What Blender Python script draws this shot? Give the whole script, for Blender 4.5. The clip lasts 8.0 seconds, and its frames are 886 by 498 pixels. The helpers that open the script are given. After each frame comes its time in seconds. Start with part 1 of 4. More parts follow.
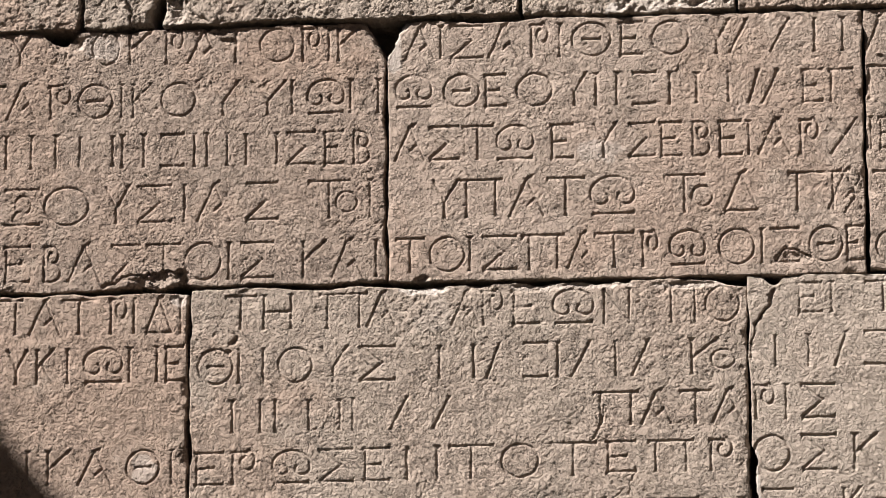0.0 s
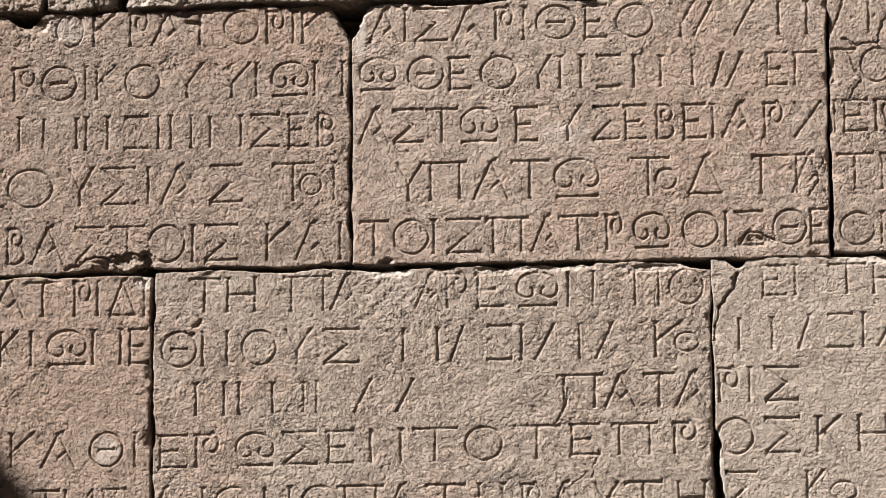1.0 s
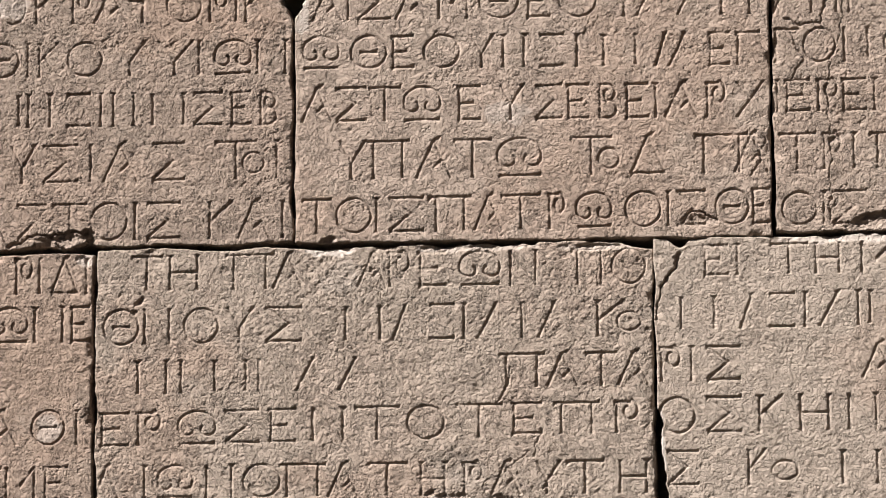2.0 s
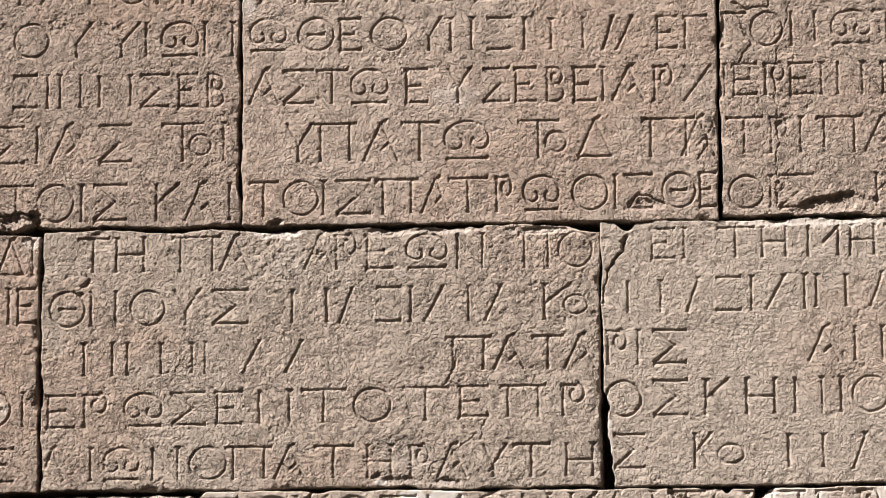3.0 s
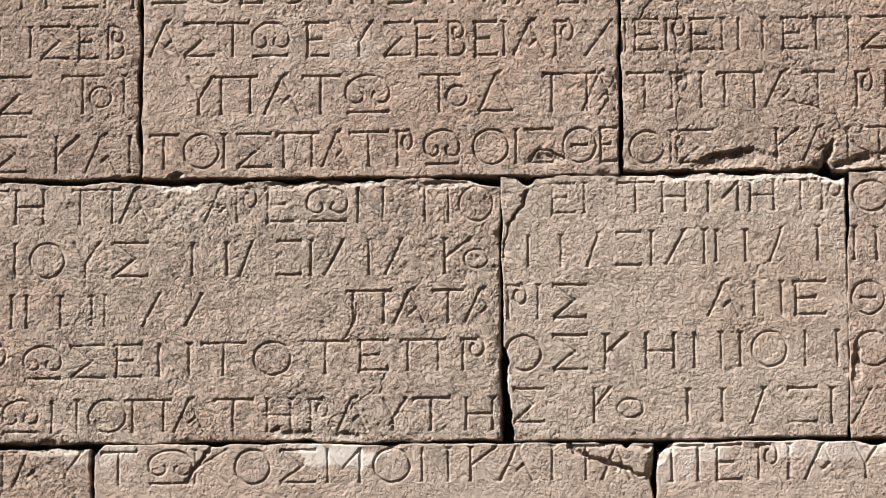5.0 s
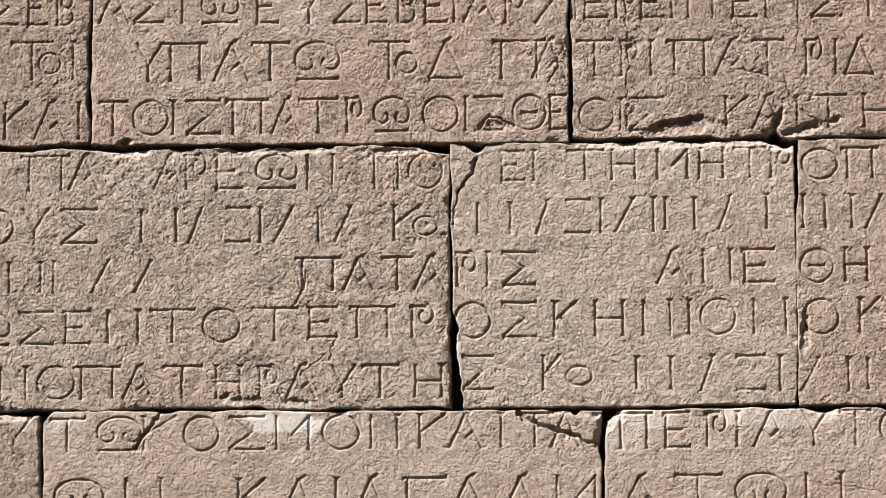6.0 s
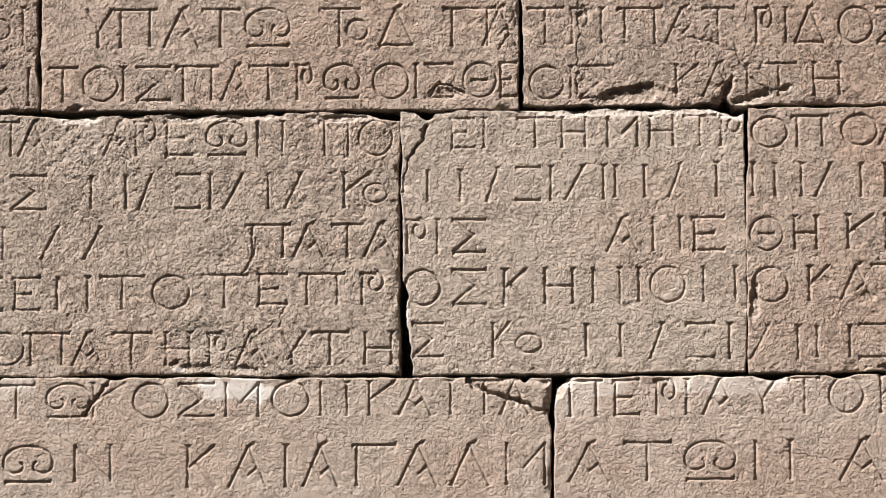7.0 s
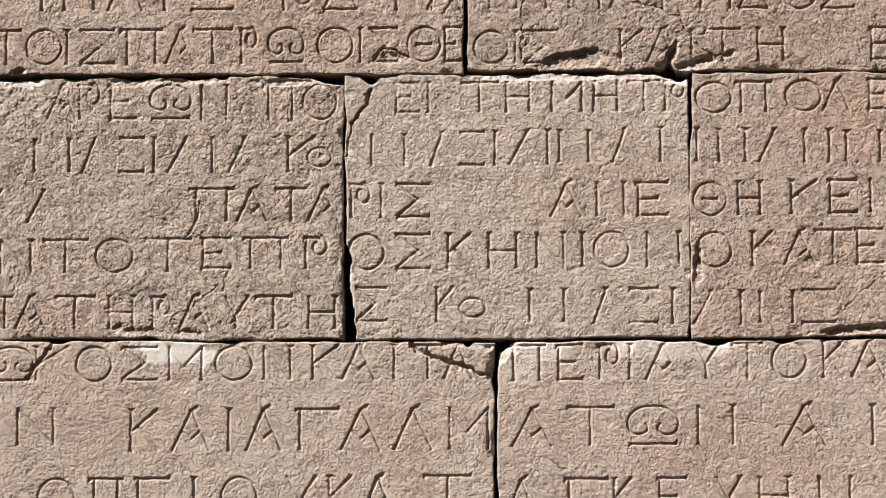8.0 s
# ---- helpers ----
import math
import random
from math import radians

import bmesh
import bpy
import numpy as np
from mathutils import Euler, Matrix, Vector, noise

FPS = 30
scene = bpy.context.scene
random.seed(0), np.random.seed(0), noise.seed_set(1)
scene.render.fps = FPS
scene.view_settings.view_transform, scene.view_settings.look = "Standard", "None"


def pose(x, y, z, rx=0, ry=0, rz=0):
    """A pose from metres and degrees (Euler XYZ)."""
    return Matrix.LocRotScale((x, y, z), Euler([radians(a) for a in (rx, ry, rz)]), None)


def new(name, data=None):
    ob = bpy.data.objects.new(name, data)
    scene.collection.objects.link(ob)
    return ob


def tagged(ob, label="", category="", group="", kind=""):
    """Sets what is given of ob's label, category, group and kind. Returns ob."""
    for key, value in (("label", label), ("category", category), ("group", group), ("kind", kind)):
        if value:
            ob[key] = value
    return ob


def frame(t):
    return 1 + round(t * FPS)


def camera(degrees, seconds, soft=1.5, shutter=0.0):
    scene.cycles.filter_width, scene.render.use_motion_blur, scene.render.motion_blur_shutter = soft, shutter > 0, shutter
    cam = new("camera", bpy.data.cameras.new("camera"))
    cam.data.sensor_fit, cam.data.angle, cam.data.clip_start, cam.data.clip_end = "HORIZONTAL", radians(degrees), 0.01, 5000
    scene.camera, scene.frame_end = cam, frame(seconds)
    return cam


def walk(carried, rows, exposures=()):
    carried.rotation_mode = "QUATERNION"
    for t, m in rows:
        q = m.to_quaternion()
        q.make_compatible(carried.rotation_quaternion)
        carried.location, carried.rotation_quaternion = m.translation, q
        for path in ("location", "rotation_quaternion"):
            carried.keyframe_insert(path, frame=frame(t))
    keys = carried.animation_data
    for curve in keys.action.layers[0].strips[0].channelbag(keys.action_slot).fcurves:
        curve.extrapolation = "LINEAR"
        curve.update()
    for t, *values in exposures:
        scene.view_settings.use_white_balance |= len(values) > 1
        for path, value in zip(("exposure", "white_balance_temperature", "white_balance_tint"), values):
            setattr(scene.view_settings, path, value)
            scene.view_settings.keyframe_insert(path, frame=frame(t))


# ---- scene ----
cam = camera(13.5, 8.0, soft=0.65)
EYE = (0.0, -8.5, 1.6)
# A tripod pan: seconds, yaw to the left, pitch up, lean
ROWS = [
    (0.0, 8.587, 9.969, 0.118),
    (0.5, 8.381, 9.862, 0.136),
    (1.0, 8.033, 9.704, 0.144),
    (1.5, 7.589, 9.534, 0.147),
    (3.0, 6.315, 9.113, 0.121),
    (3.5, 5.946, 9.003, 0.127),
    (4.0, 5.569, 8.847, 0.104),
    (4.5, 5.171, 8.643, 0.106),
    (6.0, 3.990, 7.903, 0.113),
    (6.5, 3.599, 7.660, 0.079),
    (7.0, 3.214, 7.401, 0.082),
    (7.5, 2.797, 7.133, 0.045),
    (8.0, 2.339, 6.856, 0.020),
]
walk(cam, [(t, pose(*EYE, 90 + pitch, lean, yaw)) for t, yaw, pitch, lean in ROWS], exposures=[(0.0, 1.64), (8.0, 1.64)])

# ---- light: one high sun from the upper left, and the sky ----
TO_SUN = Vector((-0.61, -0.37, 0.70)).normalized()
world = bpy.data.worlds.new("sky")
scene.world = world
world.use_nodes = True
sky = world.node_tree.nodes.new("ShaderNodeTexSky")
sky.sky_type, sky.sun_disc = "NISHITA", False
sky.air_density, sky.dust_density = 0.7, 3.0
sky.sun_elevation = math.asin(TO_SUN.z)
sky.sun_rotation = math.atan2(TO_SUN.x, TO_SUN.y)
world.node_tree.links.new(sky.outputs[0], world.node_tree.nodes["Background"].inputs[0])
world.node_tree.nodes["Background"].inputs[1].default_value = 0.0062
sun = new("sun", bpy.data.lights.new("sun", "SUN"))
sun.data.energy, sun.data.angle, sun.data.color = 5.0, radians(0.53), (1.0, 0.973, 0.935)
sun.matrix_world = Matrix.Translation((-4, -4, 12)) @ TO_SUN.to_track_quat("Z", "Y").to_matrix().to_4x4()


# ---- materials ----
def nodes_of(name):
    mat = bpy.data.materials.new(name)
    mat.use_nodes = True
    tree = mat.node_tree
    return mat, tree, tree.nodes["Principled BSDF"]


def node(tree, kind, links=(), **values):
    """A node with its inputs linked, (input, socket), and its attributes or input values set."""
    made = tree.nodes.new(kind)
    for key, value in values.items():
        if key == "blend":
            made.blend_type = value
        elif key == "data_type":
            made.data_type = value
        elif key == "attribute_name":
            made.attribute_name = value
        else:
            made.inputs[key.replace("_", " ")].default_value = value
    for at, socket in links:
        tree.links.new(socket, made.inputs[at])
    return made


def ramp(tree, socket, low, high):
    """0 below low, 1 above high."""
    made = tree.nodes.new("ShaderNodeMapRange")
    made.interpolation_type = "SMOOTHSTEP"
    made.inputs["From Min"].default_value, made.inputs["From Max"].default_value = low, high
    tree.links.new(socket, made.inputs["Value"])
    return made.outputs[0]


def mixed(tree, fac, a, b, blend="MIX"):
    made = tree.nodes.new("ShaderNodeMix")
    made.data_type, made.blend_type = "RGBA", blend
    for at, value in ((0, fac), (6, a), (7, b)):
        if isinstance(value, (int, float)):
            made.inputs[at].default_value = value
        elif isinstance(value, tuple):
            made.inputs[at].default_value = (*value, 1)
        else:
            tree.links.new(value, made.inputs[at])
    return made.outputs[2]


def limestone():
    """Warm limestone: a tint and a roughness (its alpha) of its own for each block, rusty clouds, grey crust, pale broken places and fine grain."""
    mat, tree, shader = nodes_of("limestone")
    place = tree.nodes.new("ShaderNodeNewGeometry").outputs["Position"]
    info = tree.nodes.new("ShaderNodeObjectInfo")

    def cloud(scale, detail, rough=0.6, distort=0.0):
        return node(tree, "ShaderNodeTexNoise", [("Vector", place)], Scale=scale, Detail=detail, Roughness=rough, Distortion=distort).outputs[0]

    colour = info.outputs["Color"]
    rust = node(tree, "ShaderNodeMath", [(0, ramp(tree, cloud(3.2, 4, 0.6, 0.4), 0.44, 0.80))])
    rust.operation = "MULTIPLY"
    rust.inputs[1].default_value = 0.4
    colour = mixed(tree, rust.outputs[0], colour, RUST)
    stained = node(tree, "ShaderNodeAttribute", attribute_name="stain")
    colour = mixed(tree, stained.outputs["Fac"], colour, STAIN)
    colour = mixed(tree, ramp(tree, cloud(7.0, 5, 0.65), 0.54, 0.84), colour, GREY)
    grain = ramp(tree, cloud(170.0, 4, 0.7), 0.32, 0.7)
    colour = mixed(tree, 0.16, colour, mixed(tree, grain, (0.52, 0.50, 0.47), (1.0, 1.0, 1.0)), "MULTIPLY")
    blot = ramp(tree, cloud(45.0, 3, 0.6), 0.35, 0.7)
    colour = mixed(tree, 0.14, colour, mixed(tree, blot, (0.70, 0.66, 0.63), (1.0, 1.0, 1.0)), "MULTIPLY")
    worn = node(tree, "ShaderNodeAttribute", attribute_name="fresh")
    colour = mixed(tree, worn.outputs["Fac"], colour, PALE)
    tree.links.new(colour, shader.inputs["Base Color"])
    shader.inputs["Roughness"].default_value = 0.93
    shader.inputs["Specular IOR Level"].default_value = 0.2
    broken = node(tree, "ShaderNodeAttribute", attribute_name="fresh")
    even = node(tree, "ShaderNodeMath", [(0, broken.outputs["Fac"])])
    even.operation = "MULTIPLY_ADD"
    even.inputs[1].default_value, even.inputs[2].default_value = -0.6, 1.0
    strength = node(tree, "ShaderNodeMath", [(0, info.outputs["Alpha"]), (1, even.outputs[0])])
    strength.operation = "MULTIPLY"
    patch = node(tree, "ShaderNodeMath", [(0, ramp(tree, cloud(10.0, 4, 0.6, 0.5), 0.36, 0.64))])
    patch.operation = "MULTIPLY_ADD"
    patch.inputs[1].default_value, patch.inputs[2].default_value = 0.52, 0.48
    rugged = node(tree, "ShaderNodeMath", [(0, strength.outputs[0]), (1, patch.outputs[0])])
    rugged.operation = "MULTIPLY"

    def relief(height, distance, under=None, inward=False, force=rugged):
        links = [("Height", height), ("Strength", force.outputs[0])] + ([("Normal", under)] if under else [])
        made = node(tree, "ShaderNodeBump", links, Distance=distance)
        made.invert = inward
        return made.outputs[0]

    long = node(tree, "ShaderNodeVectorMath", [(0, place)])
    long.operation = "MULTIPLY"
    long.inputs[1].default_value = (0.4, 1.0, 1.0)
    tooled = node(tree, "ShaderNodeTexNoise", [("Vector", long.outputs[0])], Scale=200.0, Detail=2.0, Roughness=0.55).outputs[0]
    surface = relief(tooled, 0.0011, force=strength)
    surface = relief(ramp(tree, cloud(125.0, 2, 0.5), 0.34, 0.52), 0.0019, surface)
    surface = relief(ramp(tree, cloud(210.0, 2, 0.5), 0.38, 0.55), 0.0009, surface)
    veined = node(tree, "ShaderNodeMath", [(0, cloud(34.0, 6, 0.62, 1.2))])
    veined.operation = "SUBTRACT"
    veined.inputs[1].default_value = 0.5
    thin = node(tree, "ShaderNodeMath", [(0, veined.outputs[0])])
    thin.operation = "ABSOLUTE"
    crevice = node(tree, "ShaderNodeMath", [(0, ramp(tree, thin.outputs[0], 0.020, 0.002)), (1, ramp(tree, cloud(16.0, 3), 0.44, 0.56))])
    crevice.operation = "MULTIPLY"
    surface = relief(crevice.outputs[0], 0.0038, surface, True, strength)
    flaked = ramp(tree, cloud(55.0, 6, 0.66, 0.5), 0.48, 0.54)
    surface = relief(flaked, 0.0017, surface, force=strength)
    pitted = node(tree, "ShaderNodeTexVoronoi", [("Vector", place)], Scale=115.0)
    holes = node(tree, "ShaderNodeMath", [(0, ramp(tree, pitted.outputs["Distance"], 0.42, 0.10)), (1, ramp(tree, cloud(28.0, 3), 0.42, 0.60))])
    holes.operation = "MULTIPLY"
    surface = relief(holes.outputs[0], 0.0022, surface, True)
    surface = relief(cloud(290.0, 2, 0.5), 0.0006, surface, force=strength)
    tree.links.new(surface, shader.inputs["Normal"])
    return mat


def earth(name, a, b, scale, relief):
    mat, tree, shader = nodes_of(name)
    place = tree.nodes.new("ShaderNodeNewGeometry").outputs["Position"]
    big = node(tree, "ShaderNodeTexNoise", [("Vector", place)], Scale=scale, Detail=6.0, Roughness=0.65).outputs[0]
    small = node(tree, "ShaderNodeTexNoise", [("Vector", place)], Scale=scale * 30, Detail=5.0, Roughness=0.7).outputs[0]
    colour = mixed(tree, ramp(tree, big, 0.35, 0.68), a, b)
    colour = mixed(tree, 0.4, colour, mixed(tree, ramp(tree, small, 0.3, 0.7), (0.6, 0.58, 0.55), (1.0, 1.0, 1.0)), "MULTIPLY")
    tree.links.new(colour, shader.inputs["Base Color"])
    shader.inputs["Roughness"].default_value = 0.95
    bump = node(tree, "ShaderNodeBump", [("Height", small)], Strength=0.7, Distance=relief)
    tree.links.new(bump.outputs[0], shader.inputs["Normal"])
    return mat


STAIN = (0.278, 0.202, 0.159)
RUST, GREY, PALE = (0.300, 0.214, 0.170), (0.284, 0.236, 0.197), (0.405, 0.362, 0.332)
STONE = limestone()
SOIL = earth("dry_soil", (0.085, 0.066, 0.047), (0.12, 0.094, 0.066), 1.3, 0.01)
RUBBLE = earth("rubble_core", (0.20, 0.16, 0.13), (0.27, 0.22, 0.17), 4.0, 0.006)

# ---- stone surface: noise, carving and damage, worked out on each block's own grid ----
TABLES = [np.random.RandomState(90 + n).rand(256, 256) * 2 - 1 for n in range(12)]


def grain_at(x, z, size, seed):
    """Smooth noise from -1 to 1, with lumps of that size in metres."""
    table = TABLES[seed % 12]
    u, v = x / size + 17.31 * seed + 300, z / size + 9.77 * seed + 300
    i, j = np.floor(u).astype(int), np.floor(v).astype(int)
    u, v = u - i, v - j
    u, v = u * u * (3 - 2 * u), v * v * (3 - 2 * v)
    i0, i1, j0, j1 = i % 256, (i + 1) % 256, j % 256, (j + 1) % 256
    low = table[i0, j0] * (1 - u) + table[i1, j0] * u
    high = table[i0, j1] * (1 - u) + table[i1, j1] * u
    return low * (1 - v) + high * v


def rough_at(x, z, size, octaves, seed, gain=0.55):
    total, weight = 0, 1.0
    for n in range(octaves):
        total = total + weight * grain_at(x, z, size / 2**n, seed + n)
        weight *= gain
    return total


def step_up(value, low, high):
    k = np.clip((value - low) / (high - low), 0, 1)
    return k * k * (3 - 2 * k)


def bend(cx, cy, rx, ry, start, end, steps=20):
    """An arc from one angle to another, in degrees, as points."""
    return [(cx + rx * math.cos(radians(start + (end - start) * n / steps)), cy + ry * math.sin(radians(start + (end - start) * n / steps))) for n in range(steps + 1)]


def curl(cx, cy, r0, r1, start, end, steps=20):
    """A spiral whose radius goes from r0 to r1."""
    out = []
    for n in range(steps + 1):
        r, a = r0 + (r1 - r0) * n / steps, radians(start + (end - start) * n / steps)
        out.append((cx + r * math.cos(a), cy + r * math.sin(a)))
    return out


# Cut letters as strokes in a box one wide and one high; the small Latin signs are plain bars
STEM, LEFT, RIGHT = [(0.5, 0), (0.5, 1)], [(0.1, 0), (0.1, 1)], [(0.9, 0), (0.9, 1)]
STROKES = {
    "Α": [[(0.02, 0), (0.50, 0.98)], [(0.52, 0.95), (0.98, 0)], [(0.28, 0.46), (0.50, 0.27)], [(0.48, 0.26), (0.72, 0.46)], [(0.46, 0.96), (0.66, 1.06)]],
    "Β": [LEFT, [(0.1, 0.98), (0.45, 0.98)], bend(0.42, 0.74, 0.40, 0.24, 90, -90), bend(0.42, 0.27, 0.48, 0.26, 90, -90), [(0.1, 0.01), (0.45, 0.01)], curl(0.45, 0.72, 0.2, 0.08, -90, -290, 10)],
    "Γ": [LEFT, [(0.0, 0.98), (1.0, 0.98)]],
    "Δ": [[(0.02, 0.02), (0.5, 1)], [(0.5, 0.97), (0.98, 0.02)], [(0.02, 0.02), (0.98, 0.02)], [(0.44, 0.97), (0.64, 1.07)]],
    "Ε": [LEFT, [(0.0, 0.98), (0.98, 0.98)], [(0.1, 0.5), (0.68, 0.51)], [(0.04, 0.02), (0.98, 0.02)]],
    "Η": [LEFT, RIGHT, [(0.1, 0.5), (0.9, 0.5)]],
    "Θ": [bend(0.5, 0.5, 0.48, 0.5, 100, 460, 30), [(0.27, 0.5), (0.73, 0.5)]],
    "Ι": [STEM],
    "Κ": [LEFT, [(0.14, 0.48), (0.95, 1)], [(0.32, 0.58), (0.98, 0)]],
    "Λ": [[(0.02, 0), (0.5, 0.98)], [(0.5, 0.96), (0.98, 0)], [(0.44, 0.96), (0.64, 1.05)]],
    "Μ": [[(0.08, 0), (0.08, 1)], [(0.92, 0), (0.92, 1)], [(0.08, 0.95), (0.45, 0.4)], [(0.45, 0.4), (0.92, 0.98)]],
    "Ν": [LEFT, RIGHT, [(0.1, 0.97), (0.9, 0.03)]],
    "Ξ": [[(0.0, 0.97), (1, 0.97)], [(0.0, 0.03), (1, 0.03)], curl(0.52, 0.58, 0.20, 0.26, 200, -60, 14), curl(0.5, 0.2, 0.16, 0.26, 60, 190, 10)],
    "Ο": [bend(0.5, 0.5, 0.48, 0.5, 100, 460, 30)],
    "ο": [bend(0.5, 0.42, 0.44, 0.27, 100, 460, 24)],
    "Π": [[(0.17, 0), (0.17, 0.97)], [(0.84, 0), (0.84, 0.97)], [(0.0, 0.98), (1.0, 0.98)]],
    "Ρ": [LEFT, [(0.0, 0.98), (0.62, 0.98)], curl(0.58, 0.70, 0.36, 0.22, 75, -150, 20), curl(0.55, 0.70, 0.2, 0.14, -150, -255, 8)],
    "Σ": [[(0.0, 0.98), (1.0, 0.98)], [(0.10, 0.93), (0.60, 0.54)], [(0.66, 0.55), (0.02, 0.04)], [(0.02, 0.02), (1.0, 0.02)]],
    "Τ": [[(0.0, 0.98), (1.0, 0.98)], [(0.5, 0), (0.5, 0.96)]],
    "Υ": [[(0.48, 0), (0.48, 0.42)], [(0.48, 0.42), (1.0, 1)], [(0.48, 0.42), (0.02, 1)]],
    "i": [STEM],
    "l": [LEFT],
    "n": [[(0.14, 0), (0.14, 1)], [(0.86, 0), (0.86, 1)]],
    "o": [[(0.06, 0.04), (0.06, 0.96)], [(0.94, 0.04), (0.94, 0.96)]],
    "d": [[(0.06, 0), (0.62, 1)]],
    "h": [[(0.05, 0.98), (0.95, 0.98)], [(0.05, 0.02), (0.95, 0.02)]],
    "Χ": [[(0.02, 0), (0.98, 1)], [(0.02, 1), (0.98, 0)]],
    "Ω": [bend(0.5, 0.58, 0.48, 0.42, -8, 188, 26), curl(0.255, 0.46, 0.235, 0.13, 170, 400, 16), curl(0.745, 0.46, 0.235, 0.13, 10, -220, 16), [(0.05, 0.02), (0.95, 0.02)]],
}
LINES, HARM, NOTCH = {}, {}, {}


def inscribe(block, start, end, tall, letters):
    """A line of letters on a block: the baseline's two ends, the letters' height, and each letter's own left and right edge."""
    LINES.setdefault(block, []).append((start, end, tall, letters))


def spall(block, x, z, rx, rz, deep, turn=0, fresh=0.5):
    """A broken-out place: centre, half sizes, depth in metres, turn in degrees, and how pale its fresh face is."""
    HARM.setdefault(block, []).append(("spall", x, z, rx, rz, deep, turn, fresh))


def crack(block, points, wide, deep):
    HARM.setdefault(block, []).append(("crack", points, wide, deep))


def bevel(block, start, end, slope, fresh):
    """A corner broken off along a line; what lies to the right of the line falls back at that slope."""
    HARM.setdefault(block, []).append(("bevel", start, end, slope, fresh))


def pale(block, x, z, rx, rz, amount):
    """A worn pale patch, smoother than the stone round it."""
    HARM.setdefault(block, []).append(("pale", x, z, rx, rz, amount))


def worn(block, x, z, rx, rz, amount):
    """A place where the weather has eaten the letters and roughened the face."""
    HARM.setdefault(block, []).append(("worn", x, z, rx, rz, amount))


def stain(block, x, z, rx, rz, amount):
    """A ruddy iron stain with a ragged, soft edge."""
    HARM.setdefault(block, []).append(("stain", x, z, rx, rz, amount))


def notch(block, side, at, half, deep, sharp=False):
    """A piece missing from a block's outline: its side, the place along that side, the half width and the depth."""
    NOTCH.setdefault(block, []).append((side, at, half, deep, sharp))


def near_line(x, z, a, b, blunt=1.0):
    """The distance to a straight stroke, counted blunt times past its ends, and the way from the nearest place to the nearer end."""
    (ax, az), (bx, bz) = a, b
    length = max(math.hypot(bx - ax, bz - az), 1e-6)
    dx, dz = (bx - ax) / length, (bz - az) / length
    along, aside = (x - ax) * dx + (z - az) * dz, (z - az) * dx - (x - ax) * dz
    past = np.maximum(np.maximum(-along, along - length), 0)
    return np.hypot(aside, blunt * past), np.clip(np.minimum(along, length - along), 0, None)


def groove(q):
    """A cut with worn lips: 1 along its middle, 0 at its edge."""
    q = np.clip(1 - q, 0, 1)
    return 0.8 * q + 0.2 * q * q * (3 - 2 * q)


# Wedge serifs as triangles round a stroke's end, in millimetres
TOP_WEDGE = ((-10.5, 3.0), (10.5, 3.0), (0.0, -9.0))
FOOT_WEDGE = ((-7.0, -1.8), (6.0, -1.8), (0.0, 13.0))
LEFT_TICK = ((-2.5, 4.5), (11.0, 2.4), (-1.8, -10.0))
RIGHT_TICK = ((2.4, 9.0), (2.4, -3.4), (-17.0, -2.0))
BOW_LEFT = ((-2.4, 6.0), (-2.4, -6.5), (10.0, 0.0))
RISE_HEAD = ((-9.0, 2.0), (7.0, 5.5), (-4.0, -12.0))
RISE_FOOT = ((-6.5, -1.2), (3.5, -1.6), (4.0, 11.0))
FALL_HEAD = ((-7.0, 2.0), (3.0, 2.2), (2.5, -9.0))
FALL_FOOT = ((-3.5, -1.2), (6.5, -1.2), (-2.0, 7.0))


def wedge_of(way, inner):
    """The serif for a stroke's end that points that way."""
    dx, dz = way
    if abs(dx) < 0.25:
        return TOP_WEDGE if dz > 0 else FOOT_WEDGE
    if abs(dz) < 0.25:
        return RIGHT_TICK if dx > 0 else BOW_LEFT if inner else LEFT_TICK
    if dx * dz > 0:
        return RISE_HEAD if dz > 0 else RISE_FOOT
    return FALL_HEAD if dz > 0 else FALL_FOOT


def in_wedge(x, z, corners):
    """The distance inwards from the nearest side of a triangle, 0 outside it."""
    (ax, az), (bx, bz), (cx, cz) = corners
    turn = 1 if (bx - ax) * (cz - az) - (bz - az) * (cx - ax) > 0 else -1
    depth = np.full(x.shape, 1.0)
    for (px, pz), (qx, qz) in ((corners[0], corners[1]), (corners[1], corners[2]), (corners[2], corners[0])):
        depth = np.minimum(depth, turn * ((qx - px) * (z - pz) - (qz - pz) * (x - px)) / math.hypot(qx - px, qz - pz))
    return np.clip(depth, 0, None)


def apart_from(place, strokes, own):
    """How far a place lies from the other strokes of its letter."""
    x, z = np.array([place[0]]), np.array([place[1]])
    gaps = [near_line(x, z, a, b)[0][0] for n, ends in enumerate(strokes) if n != own for a, b in zip(ends, ends[1:])]
    return min(gaps, default=1.0)


